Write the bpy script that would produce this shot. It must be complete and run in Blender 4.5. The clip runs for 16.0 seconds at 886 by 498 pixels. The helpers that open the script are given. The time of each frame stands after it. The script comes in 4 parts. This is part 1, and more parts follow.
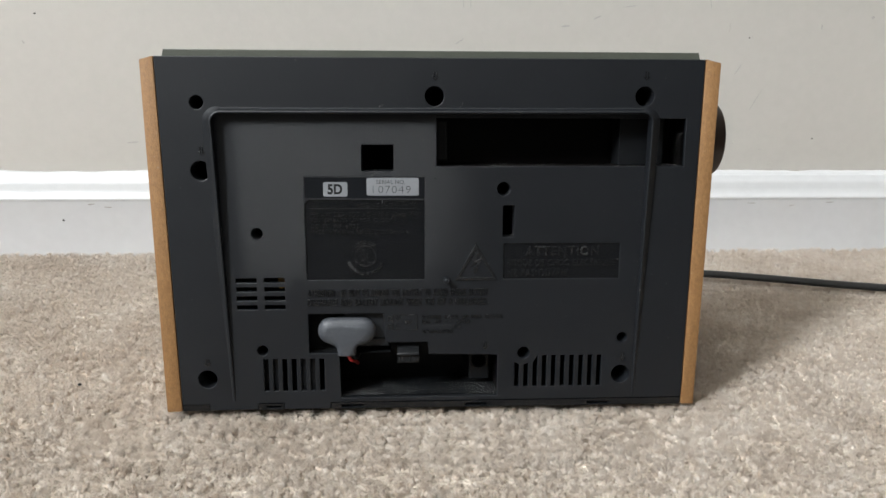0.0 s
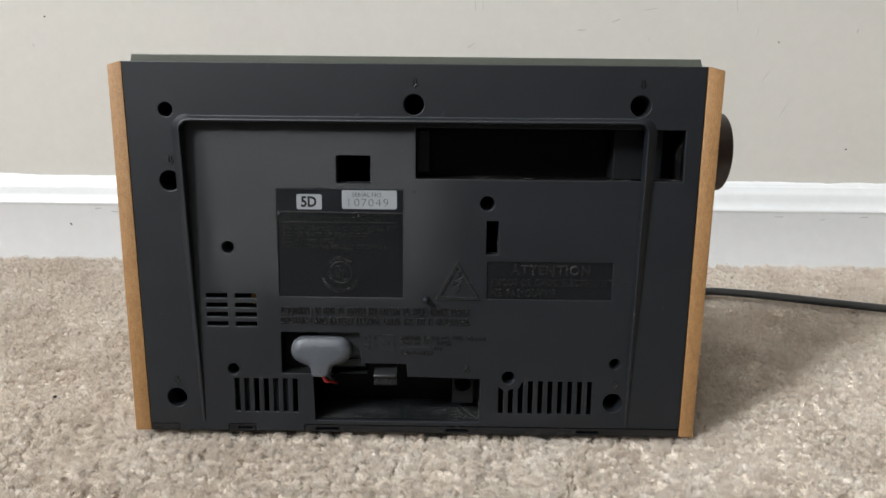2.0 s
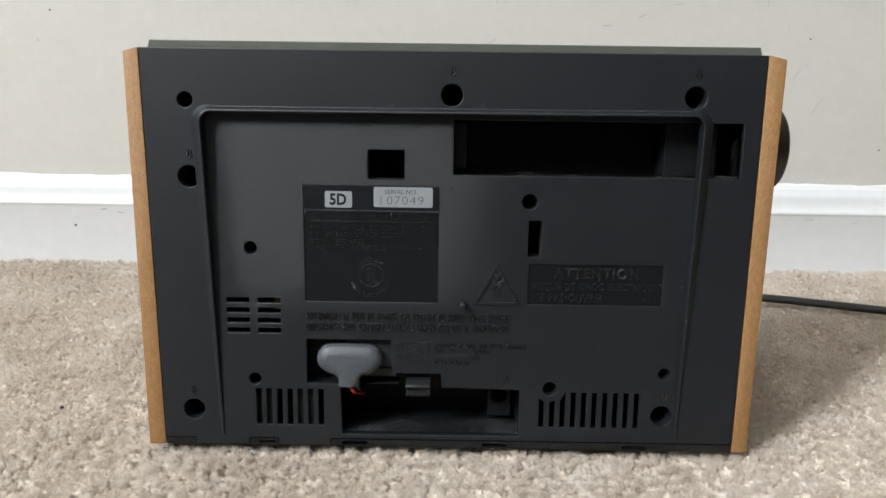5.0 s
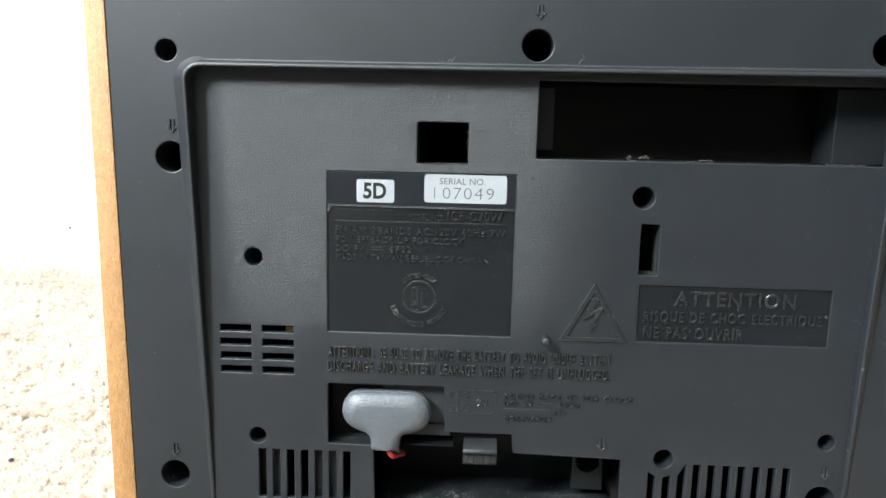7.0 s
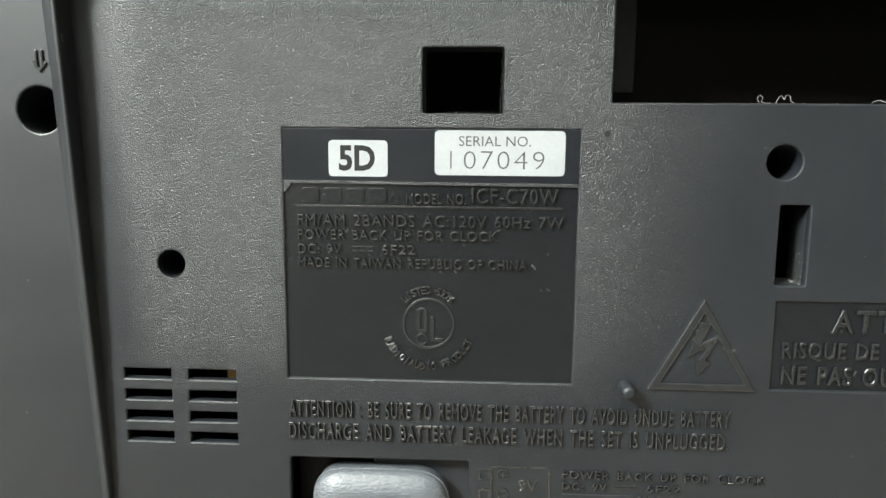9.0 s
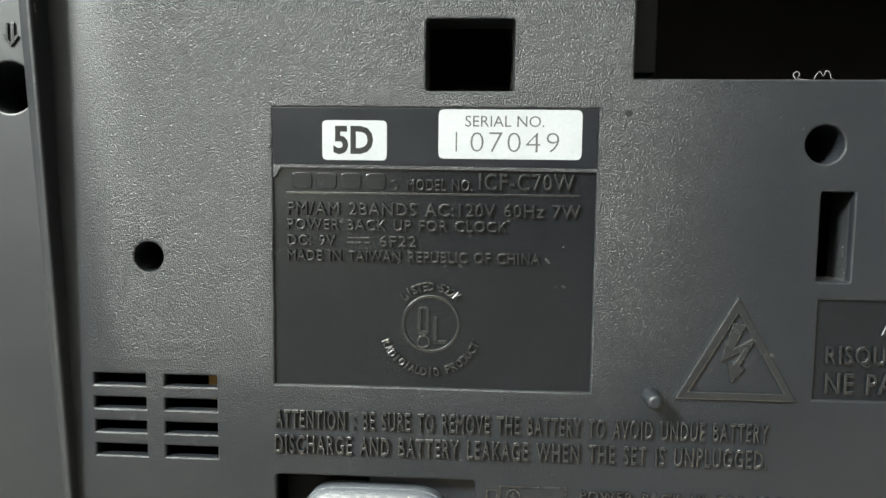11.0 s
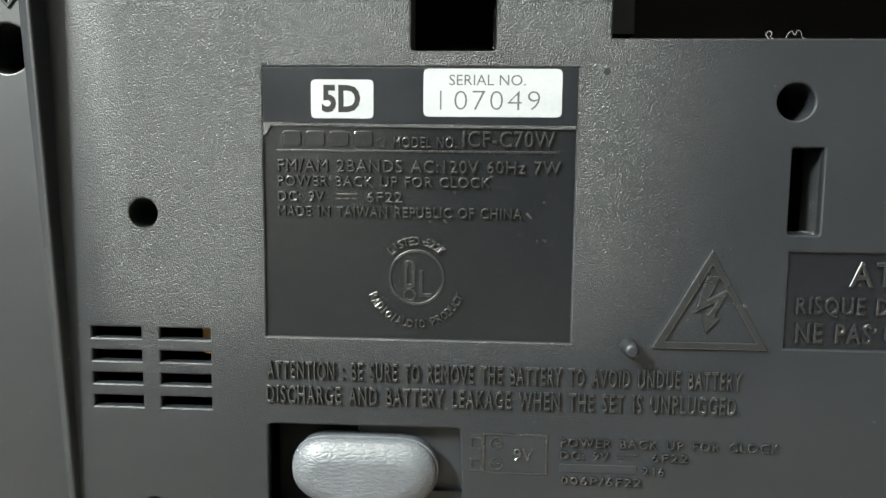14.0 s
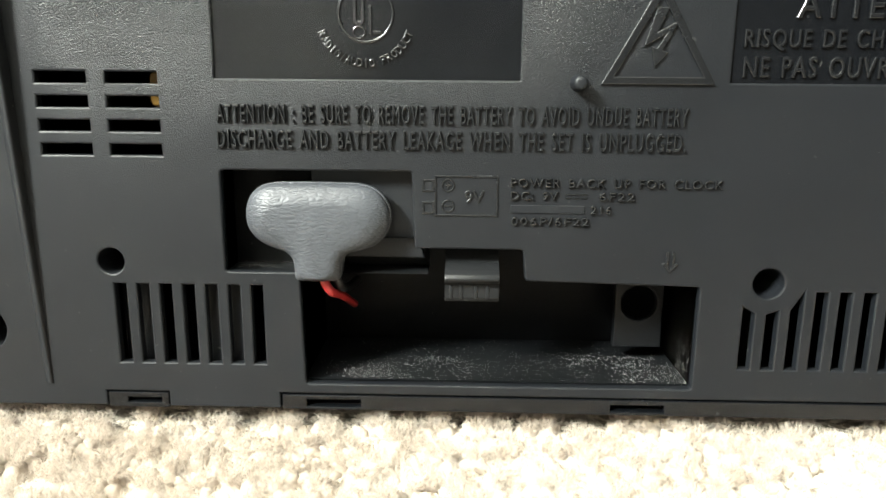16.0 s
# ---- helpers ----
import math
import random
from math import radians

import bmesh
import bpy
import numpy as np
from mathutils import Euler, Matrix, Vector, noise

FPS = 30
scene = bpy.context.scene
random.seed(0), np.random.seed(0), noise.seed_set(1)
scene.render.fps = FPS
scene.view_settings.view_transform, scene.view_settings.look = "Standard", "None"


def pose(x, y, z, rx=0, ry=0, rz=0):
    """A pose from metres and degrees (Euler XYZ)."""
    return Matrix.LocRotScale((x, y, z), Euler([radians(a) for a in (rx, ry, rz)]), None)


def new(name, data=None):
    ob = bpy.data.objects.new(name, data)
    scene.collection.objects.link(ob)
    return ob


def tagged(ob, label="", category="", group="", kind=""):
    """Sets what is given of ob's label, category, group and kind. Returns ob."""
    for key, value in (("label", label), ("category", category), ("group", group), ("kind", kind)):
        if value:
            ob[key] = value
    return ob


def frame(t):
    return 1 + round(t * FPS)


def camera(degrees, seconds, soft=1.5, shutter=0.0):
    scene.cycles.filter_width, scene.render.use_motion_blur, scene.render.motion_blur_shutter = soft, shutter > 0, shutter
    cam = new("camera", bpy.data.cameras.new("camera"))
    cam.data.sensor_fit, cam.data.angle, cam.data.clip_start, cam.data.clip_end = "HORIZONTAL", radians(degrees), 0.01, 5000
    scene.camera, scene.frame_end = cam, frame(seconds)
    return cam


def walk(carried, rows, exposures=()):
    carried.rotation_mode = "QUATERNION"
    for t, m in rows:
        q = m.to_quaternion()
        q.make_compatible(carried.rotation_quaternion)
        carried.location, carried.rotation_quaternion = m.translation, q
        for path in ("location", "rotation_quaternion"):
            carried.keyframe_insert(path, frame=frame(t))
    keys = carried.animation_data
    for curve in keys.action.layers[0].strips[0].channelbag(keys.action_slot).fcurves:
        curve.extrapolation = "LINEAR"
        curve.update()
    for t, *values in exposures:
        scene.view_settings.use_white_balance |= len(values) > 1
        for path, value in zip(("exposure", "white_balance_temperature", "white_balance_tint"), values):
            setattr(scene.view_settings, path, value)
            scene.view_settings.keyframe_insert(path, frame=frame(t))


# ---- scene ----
cam = camera(63.0, 16.0)
# seconds, eye x y z, yaw, pitch, roll
PATH = [
    (0, -0.00283, -0.31501, 0.16903, -2.942, -15.370, 0.431),
    (0.5, 0.01530, -0.31056, 0.17507, -1.869, -15.791, 1.012),
    (1, 0.02715, -0.29953, 0.17563, -0.593, -16.015, 1.085),
    (1.5, 0.02684, -0.29660, 0.17299, 0.194, -15.668, 0.893),
    (2, 0.02453, -0.29522, 0.17032, 0.376, -15.178, 0.586),
    (2.5, 0.02272, -0.29011, 0.16949, 0.164, -14.836, 0.359),
    (3, 0.02189, -0.28477, 0.16624, -0.006, -14.500, 0.325),
    (5.3, 0.00608, -0.27057, 0.16319, 0.251, -14.931, 0.806),
    (5.5, 0.00489, -0.26593, 0.16555, 0.278, -15.177, 0.803),
    (6, 0.00060, -0.24896, 0.15885, 0.819, -14.954, 0.957),
    (6.5, -0.00477, -0.22232, 0.14948, 1.688, -14.580, 1.024),
    (7, -0.00717, -0.19596, 0.14230, 2.278, -13.916, 1.103),
    (7.5, -0.00902, -0.16997, 0.13183, 2.731, -13.358, 0.926),
    (8, -0.01182, -0.15053, 0.13015, 3.038, -13.194, 0.446),
    (8.5, -0.01233, -0.13465, 0.12494, 3.287, -13.744, 0.198),
    (9, -0.01246, -0.12294, 0.12260, 3.022, -13.335, 0.211),
    (11.5, -0.01302, -0.11217, 0.11075, 3.637, -9.930, 0.406),
    (12, -0.01319, -0.11216, 0.11083, 3.815, -10.014, 0.342),
    (12.5, -0.01298, -0.11266, 0.11039, 3.879, -9.958, 0.288),
    (13, -0.01304, -0.11271, 0.10994, 3.861, -9.874, 0.274),
    (13.5, -0.01389, -0.11416, 0.10945, 3.630, -10.256, 0.337),
    (14, -0.01046, -0.11744, 0.10666, 3.183, -10.999, 0.368),
    (14.5, -0.00819, -0.12454, 0.09652, 2.583, -12.902, 0.291),
    (15, -0.00738, -0.12524, 0.08679, 1.945, -14.679, 0.307),
    (15.5, -0.00627, -0.12412, 0.08007, 1.589, -16.643, 0.324),
    (16, -0.00535, -0.12508, 0.07588, 1.258, -17.358, 0.406),
]
walk(
    cam,
    [(t, pose(x, y, z, 90 + pitch, 0, yaw) @ pose(0, 0, 0, 0, 0, roll)) for t, x, y, z, yaw, pitch, roll in PATH],
    exposures=[(0.0, -0.15, 6400, 10), (3.0, 0.0, 6400, 10), (5.3, 0.05, 6350, 9), (6.0, 0.45, 6250, 8), (6.5, 1.05, 6050, 6), (7.0, 1.45, 6200, 4), (7.5, 1.6, 6550, 3), (8.5, 1.62, 6760, 2), (10.0, 1.65, 6760, 2), (14.0, 1.7, 6760, 2), (15.0, 1.7, 6800, 2), (16.0, 1.4, 6900, 3)],
)

# ---- light: daylight from a window high in the wall in front of the radio's left side, and softer from an added fill lamp overhead ----
world = bpy.data.worlds.new("daylight")
scene.world = world
world.use_nodes = True
sky = world.node_tree.nodes.new("ShaderNodeTexSky")
sky.sky_type, sky.sun_disc, sky.sun_elevation, sky.sun_rotation = "NISHITA", False, radians(40), radians(240)
background = world.node_tree.nodes["Background"]
background.inputs["Strength"].default_value = 0.1
world.node_tree.links.new(sky.outputs["Color"], background.inputs["Color"])

window_light = bpy.data.lights.new("window_daylight", "AREA")
window_light.shape, window_light.size, window_light.size_y = "RECTANGLE", 0.72, 0.72
window_light.energy, window_light.color = 328, (0.945, 0.982, 1.0)
new("window_daylight", window_light).matrix_world = pose(-2.17, -1.80, 2.17, 0, -90, 0)

# added fill: lifts the shadows from above, no such source is known
overhead_fill = bpy.data.lights.new("overhead_fill_lamp", "AREA")
overhead_fill.shape, overhead_fill.size, overhead_fill.size_y = "RECTANGLE", 1.6, 1.2
overhead_fill.energy, overhead_fill.color = 34, (1.0, 0.965, 0.89)
new("overhead_fill_lamp", overhead_fill).matrix_world = pose(-0.95, -1.15, 2.59)

# ---- materials ----
def ramp_node(nt, pairs):
    node = nt.nodes.new("ShaderNodeValToRGB")
    while len(node.color_ramp.elements) < len(pairs):
        node.color_ramp.elements.new(0.5)
    for element, (at, colour) in zip(node.color_ramp.elements, pairs):
        element.position, element.color = at, (*colour, 1)
    return node


def noise_node(nt, coords, scale, detail=4.0, rough=0.55, stretch=None):
    node = nt.nodes.new("ShaderNodeTexNoise")
    node.inputs["Scale"].default_value, node.inputs["Detail"].default_value, node.inputs["Roughness"].default_value = scale, detail, rough
    if stretch:
        mapping = nt.nodes.new("ShaderNodeMapping")
        mapping.inputs["Scale"].default_value = stretch
        nt.links.new(coords, mapping.inputs["Vector"])
        coords = mapping.outputs["Vector"]
    nt.links.new(coords, node.inputs["Vector"])
    return node


def surface(name, low, high, rough, broad=60.0, fine=900.0, bump=0.0, bump_size=0.0004, spec=0.5,
            rough_spread=0.1, stretch=None, dust=0.0, dust_scale=420.0, zone=None, grains=0.0):
    """A surface whose colour wanders between low and high at two scales, with fine relief, patchy gloss and, if asked, pale dust specks."""
    mat = bpy.data.materials.new(name)
    mat.use_nodes = True
    nt = mat.node_tree
    bsdf = nt.nodes["Principled BSDF"]
    coords = nt.nodes.new("ShaderNodeTexCoord").outputs["Object"]
    wide, small = noise_node(nt, coords, broad, 5, 0.6, stretch), noise_node(nt, coords, fine, 3, 0.5, stretch)
    both = nt.nodes.new("ShaderNodeMix")
    both.data_type = "FLOAT"
    both.inputs["Factor"].default_value = 0.45
    nt.links.new(wide.outputs["Fac"], both.inputs["A"])
    nt.links.new(small.outputs["Fac"], both.inputs["B"])
    colours = ramp_node(nt, [(0.32, low), (0.68, high)])
    nt.links.new(both.outputs["Result"], colours.inputs["Fac"])
    colour = colours.outputs["Color"]
    if dust:
        specks = noise_node(nt, coords, dust_scale, 2, 0.5)
        patch = noise_node(nt, coords, 38.0, 3, 0.6)
        spots = ramp_node(nt, [(0.70, (0, 0, 0)), (0.76, (1, 1, 1))])
        nt.links.new(specks.outputs["Fac"], spots.inputs["Fac"])
        where = ramp_node(nt, [(0.45, (0, 0, 0)), (0.75, (1, 1, 1))])
        nt.links.new(patch.outputs["Fac"], where.inputs["Fac"])
        amount = nt.nodes.new("ShaderNodeMath")
        amount.operation = "MULTIPLY"
        nt.links.new(spots.outputs["Color"], amount.inputs[0])
        nt.links.new(where.outputs["Color"], amount.inputs[1])
        amount_scaled = nt.nodes.new("ShaderNodeMath")
        amount_scaled.operation = "MULTIPLY"
        amount_scaled.inputs[1].default_value = dust
        nt.links.new(amount.outputs[0], amount_scaled.inputs[0])
        mix = nt.nodes.new("ShaderNodeMix")
        mix.data_type = "RGBA"
        mix.inputs["B"].default_value = (0.5, 0.49, 0.46, 1)
        nt.links.new(amount_scaled.outputs[0], mix.inputs["Factor"])
        nt.links.new(colour, mix.inputs["A"])
        colour = mix.outputs["Result"]
    nt.links.new(colour, bsdf.inputs["Base Color"])
    gloss = nt.nodes.new("ShaderNodeMapRange")
    gloss.inputs["To Min"].default_value, gloss.inputs["To Max"].default_value = max(rough - rough_spread, 0.03), min(rough + rough_spread, 1)
    nt.links.new(wide.outputs["Fac"], gloss.inputs["Value"])
    nt.links.new(gloss.outputs["Result"], bsdf.inputs["Roughness"])
    bsdf.inputs["Specular IOR Level"].default_value = spec
    if bump:
        relief = nt.nodes.new("ShaderNodeBump")
        relief.inputs["Strength"].default_value, relief.inputs["Distance"].default_value = bump, bump_size
        height = small.outputs["Fac"]
        if grains:  # rounded granules instead of a plain ripple
            cells = nt.nodes.new("ShaderNodeTexVoronoi")
            cells.feature = "SMOOTH_F1"
            cells.inputs["Scale"].default_value, cells.inputs["Smoothness"].default_value = grains, 0.3
            nt.links.new(coords, cells.inputs["Vector"])
            invert = nt.nodes.new("ShaderNodeMath")
            invert.operation = "SUBTRACT"
            weak = nt.nodes.new("ShaderNodeMath")
            weak.operation, weak.inputs[1].default_value = "MULTIPLY", 0.35
            nt.links.new(small.outputs["Fac"], weak.inputs[0])
            nt.links.new(weak.outputs[0], invert.inputs[0])
            nt.links.new(cells.outputs["Distance"], invert.inputs[1])
            height = invert.outputs[0]
        nt.links.new(height, relief.inputs["Height"])
        nt.links.new(relief.outputs["Normal"], bsdf.inputs["Normal"])
        if zone:  # the texture is moulded strongly on one part of the panel and fades out past it
            xyz = nt.nodes.new("ShaderNodeSeparateXYZ")
            nt.links.new(coords, xyz.inputs["Vector"])
            ups = []
            for axis, start, full in zone:
                fade = nt.nodes.new("ShaderNodeMapRange")
                fade.interpolation_type = "SMOOTHSTEP"
                fade.inputs["From Min"].default_value, fade.inputs["From Max"].default_value = start, full  # start may lie above full
                fade.inputs["To Min"].default_value, fade.inputs["To Max"].default_value = 0.02, 1.0
                nt.links.new(xyz.outputs[axis], fade.inputs["Value"])
                ups.append(fade.outputs["Result"])
            strength = None
            for fade in ups:
                times = nt.nodes.new("ShaderNodeMath")
                times.operation = "MULTIPLY"
                times.inputs[1].default_value = bump
                nt.links.new(fade, times.inputs[0])
                if strength:
                    nt.links.new(strength, times.inputs[1])
                strength = times.outputs[0]
            nt.links.new(strength, relief.inputs["Strength"])
            satin, matt = nt.nodes.new("ShaderNodeMapRange"), nt.nodes.new("ShaderNodeMath")  # without the grain the plastic is a little more matt
            satin.inputs["From Max"].default_value, satin.inputs["To Min"].default_value, satin.inputs["To Max"].default_value = bump, 0.15, 0.0
            nt.links.new(strength, satin.inputs["Value"])
            nt.links.new(gloss.outputs["Result"], matt.inputs[0])
            nt.links.new(satin.outputs["Result"], matt.inputs[1])
            nt.links.new(matt.outputs[0], bsdf.inputs["Roughness"])
    return mat


def leather_vinyl(name):
    """Grey vinyl with a grain of short wrinkles."""
    mat = surface(name, (0.043, 0.047, 0.054), (0.056, 0.061, 0.070), 0.47, broad=90, fine=700, spec=0.45)
    nt = mat.node_tree
    bsdf = nt.nodes["Principled BSDF"]
    coords = nt.nodes.new("ShaderNodeTexCoord").outputs["Object"]
    warp = noise_node(nt, coords, 500, 3)
    add = nt.nodes.new("ShaderNodeVectorMath")
    add.operation = "MULTIPLY_ADD"
    add.inputs[1].default_value = (0.0012, 0.0012, 0.0012)
    nt.links.new(warp.outputs["Color"], add.inputs[0])
    nt.links.new(coords, add.inputs[2])
    mapping = nt.nodes.new("ShaderNodeMapping")
    mapping.inputs["Scale"].default_value = (0.5, 1, 1.5)
    nt.links.new(add.outputs["Vector"], mapping.inputs["Vector"])
    cells = nt.nodes.new("ShaderNodeTexVoronoi")
    cells.feature = "DISTANCE_TO_EDGE"
    cells.inputs["Scale"].default_value = 1050
    nt.links.new(mapping.outputs["Vector"], cells.inputs["Vector"])
    soft = nt.nodes.new("ShaderNodeMapRange")
    soft.inputs["From Max"].default_value = 0.25
    nt.links.new(cells.outputs["Distance"], soft.inputs["Value"])
    relief = nt.nodes.new("ShaderNodeBump")
    relief.inputs["Strength"].default_value, relief.inputs["Distance"].default_value = 0.30, 0.0002
    nt.links.new(soft.outputs["Result"], relief.inputs["Height"])
    nt.links.new(relief.outputs["Normal"], bsdf.inputs["Normal"])
    return mat


def carpet_yarn(name):
    """Beige yarn: each strand has a tone of its own over broad soft patches."""
    mat = bpy.data.materials.new(name)
    mat.use_nodes = True
    nt = mat.node_tree
    bsdf = nt.nodes["Principled BSDF"]
    coords = nt.nodes.new("ShaderNodeTexCoord").outputs["Object"]
    island = nt.nodes.new("ShaderNodeNewGeometry").outputs["Random Per Island"]
    wide, tuft = noise_node(nt, coords, 22, 4), noise_node(nt, coords, 190, 2)
    a = nt.nodes.new("ShaderNodeMix")
    a.data_type = "FLOAT"
    a.inputs["Factor"].default_value = 0.5
    nt.links.new(wide.outputs["Fac"], a.inputs["A"])
    nt.links.new(tuft.outputs["Fac"], a.inputs["B"])
    b = nt.nodes.new("ShaderNodeMix")
    b.data_type = "FLOAT"
    b.inputs["Factor"].default_value = 0.16
    nt.links.new(a.outputs["Result"], b.inputs["A"])
    nt.links.new(island, b.inputs["B"])
    colours = ramp_node(nt, [(0.33, (0.56, 0.476, 0.393)), (0.5, (0.705, 0.628, 0.548)), (0.66, (0.83, 0.782, 0.722))])
    nt.links.new(b.outputs["Result"], colours.inputs["Fac"])
    nt.links.new(colours.outputs["Color"], bsdf.inputs["Base Color"])
    bsdf.inputs["Roughness"].default_value, bsdf.inputs["Specular IOR Level"].default_value = 0.85, 0.25
    bsdf.inputs["Sheen Weight"].default_value = 0.25
    fuzz = noise_node(nt, coords, 1700, 4, 0.65)
    relief = nt.nodes.new("ShaderNodeBump")
    relief.inputs["Strength"].default_value, relief.inputs["Distance"].default_value = 0.5, 0.0006
    nt.links.new(fuzz.outputs["Fac"], relief.inputs["Height"])
    nt.links.new(relief.outputs["Normal"], bsdf.inputs["Normal"])
    through_light, both = nt.nodes.new("ShaderNodeBsdfTranslucent"), nt.nodes.new("ShaderNodeMixShader")
    both.inputs["Fac"].default_value = 0.5
    nt.links.new(colours.outputs["Color"], through_light.inputs["Color"])
    nt.links.new(bsdf.outputs["BSDF"], both.inputs[1])
    nt.links.new(through_light.outputs["BSDF"], both.inputs[2])
    nt.links.new(both.outputs["Shader"], nt.nodes["Material Output"].inputs["Surface"])
    return mat


RIM_PLASTIC = surface("charcoal_plastic", (0.0042, 0.0053, 0.0072), (0.0055, 0.0068, 0.0090), 0.50, broad=45, fine=2600, bump=0.12, bump_size=0.0002, spec=0.41, rough_spread=0.08, dust=0.35, dust_scale=520)
PANEL_PLASTIC = surface("textured_charcoal_plastic", (0.0040, 0.0050, 0.0068), (0.0052, 0.0064, 0.0085), 0.37, broad=50, fine=7000, bump=0.8, bump_size=0.00019, spec=0.37, rough_spread=0.08, dust=0.2, dust_scale=700, zone=[("X", 0.06, 0.004), ("Z", 0.030, 0.085), ("X", -0.088, -0.072), ("Z", 0.144, 0.134)], grains=4600)
SMOOTH_PLASTIC = surface("smooth_black_plastic", (0.0030, 0.0035, 0.0045), (0.0042, 0.0048, 0.0060), 0.22, broad=55, fine=1800, bump=0.04, bump_size=0.0002, spec=0.45, rough_spread=0.14, dust=0.12, dust_scale=600)
EMBOSS_PLASTIC = surface("moulded_black_plastic", (0.0040, 0.0047, 0.0058), (0.0052, 0.0060, 0.0074), 0.26, broad=70, fine=1800, spec=0.95)
PLATE_LETTER = surface("moulded_glossy_black_plastic", (0.0032, 0.0038, 0.0048), (0.0044, 0.0051, 0.0064), 0.25, broad=70, fine=1800, spec=1.0)
PRINT_BLACK = surface("black_label_film", (0.004, 0.0046, 0.006), (0.006, 0.0068, 0.0085), 0.36, broad=90, fine=1500, spec=0.2, dust=0.1)
INNER_BLACK = surface("dark_inner_plastic", (0.0045, 0.0050, 0.0058), (0.0075, 0.0082, 0.0092), 0.38, spec=0.22)
INNER_BROWN = surface("dark_brown_inner_plastic", (0.0052, 0.0044, 0.0042), (0.0080, 0.0066, 0.0062), 0.34, broad=80, spec=0.18)
FLOOR_BLACK = surface("dusty_compartment_plastic", (0.0022, 0.0026, 0.0032), (0.0042, 0.0048, 0.0056), 0.6, broad=140, fine=2400, spec=0.10, rough_spread=0.1, dust=0.35, dust_scale=2400)
DUSTY_BLACK = surface("dusty_black_plastic", (0.008, 0.009, 0.010), (0.013, 0.014, 0.015), 0.45, spec=0.25, broad=120, fine=1600, dust=0.45, dust_scale=1300)
WOOD = surface("raw_fibreboard_edge", (0.175, 0.084, 0.027), (0.30, 0.160, 0.060), 0.6, broad=900, fine=2200, bump=0.7, bump_size=0.0005, stretch=(1, 1, 0.5), dust=0.4, dust_scale=520)
OLIVE = surface("olive_grey_top_plastic", (0.060, 0.065, 0.052), (0.075, 0.080, 0.065), 0.35, broad=60, fine=1400)
KNOB_BROWN = surface("dark_brown_knob_plastic", (0.022, 0.0115, 0.007), (0.032, 0.017, 0.011), 0.35, broad=120, fine=1200)
STICKER_WHITE = surface("white_paper_sticker", (0.165, 0.172, 0.182), (0.195, 0.203, 0.214), 0.55, broad=120, fine=1500)
INK_BLACK = surface("black_ink", (0.005, 0.005, 0.005), (0.009, 0.009, 0.009), 0.6, spec=0.15)
INK_GREY = surface("grey_ink", (0.016, 0.016, 0.017), (0.034, 0.033, 0.033), 0.55)
VINYL = leather_vinyl("grey_grained_vinyl")
SATIN_GREY = surface("satin_grey_latch_plastic", (0.009, 0.0096, 0.0104), (0.014, 0.0148, 0.0158), 0.42, broad=150, fine=1500, spec=0.22, dust=0.7, dust_scale=1100)
COMPONENT_YELLOW = surface("yellow_component_plastic", (0.36, 0.19, 0.03), (0.46, 0.27, 0.05), 0.45)
WIRE_RED = surface("red_wire_insulation", (0.36, 0.022, 0.024), (0.46, 0.034, 0.036), 0.4)
WIRE_BLACK = surface("black_wire_insulation", (0.02, 0.02, 0.02), (0.03, 0.03, 0.03), 0.4)
CORD_BLACK = surface("black_cord_rubber", (0.010, 0.010, 0.010), (0.016, 0.016, 0.015), 0.45, broad=120, spec=0.3)
LINT_WHITE = surface("white_lint", (0.40, 0.40, 0.40), (0.55, 0.55, 0.545), 0.9)
DUST = surface("pale_lint", (0.17, 0.165, 0.16), (0.30, 0.295, 0.285), 0.9)
WALL_PAINT = surface("warm_grey_wall_paint", (0.405, 0.387, 0.352), (0.435, 0.416, 0.380), 0.7, broad=4, fine=140, bump=0.12, bump_size=0.0015, rough_spread=0.06)
TRIM_PAINT = surface("white_trim_paint", (0.52, 0.523, 0.525), (0.565, 0.568, 0.57), 0.38, broad=9, fine=110, bump=0.10, bump_size=0.0012)
MARK_DARK = surface("dark_scuff", (0.05, 0.048, 0.045), (0.11, 0.105, 0.10), 0.7, broad=500, fine=2500)
MARK_GREY = surface("grey_rub_mark", (0.30, 0.29, 0.268), (0.39, 0.375, 0.35), 0.7, broad=500, fine=2500)
CEILING_PAINT = surface("flat_white_paint", (0.72, 0.70, 0.66), (0.78, 0.76, 0.72), 0.8, broad=3, fine=120)
# for unseen walls: coloured dark so little light bounces back on the radio
LOW_BOUNCE_WALL = surface("low_bounce_dark_taupe", (0.040, 0.036, 0.032), (0.055, 0.049, 0.043), 0.7, broad=4, fine=140)
# same carpet out of view, with shade put into its colour
LOW_BOUNCE_CARPET = surface("low_bounce_dark_carpet", (0.042, 0.037, 0.031), (0.060, 0.053, 0.045), 0.95, broad=30, fine=330, bump=0.8, bump_size=0.004)
CARPET_BACK = surface("beige_carpet_backing", (0.54, 0.475, 0.39), (0.67, 0.605, 0.52), 0.95, broad=60, fine=330, bump=1.0, bump_size=0.004)
YARN = carpet_yarn("beige_yarn")


# ---- helpers of this scene ----
def finish(mesh, material, smooth=35):
    mesh.materials.clear()
    mesh.materials.append(material)
    mesh.shade_smooth()
    mesh.set_sharp_from_angle(angle=radians(smooth))
    return mesh


def hold(name, mesh, parent, label=""):
    ob = new(name, mesh)
    ob.parent = parent
    return tagged(ob, label)


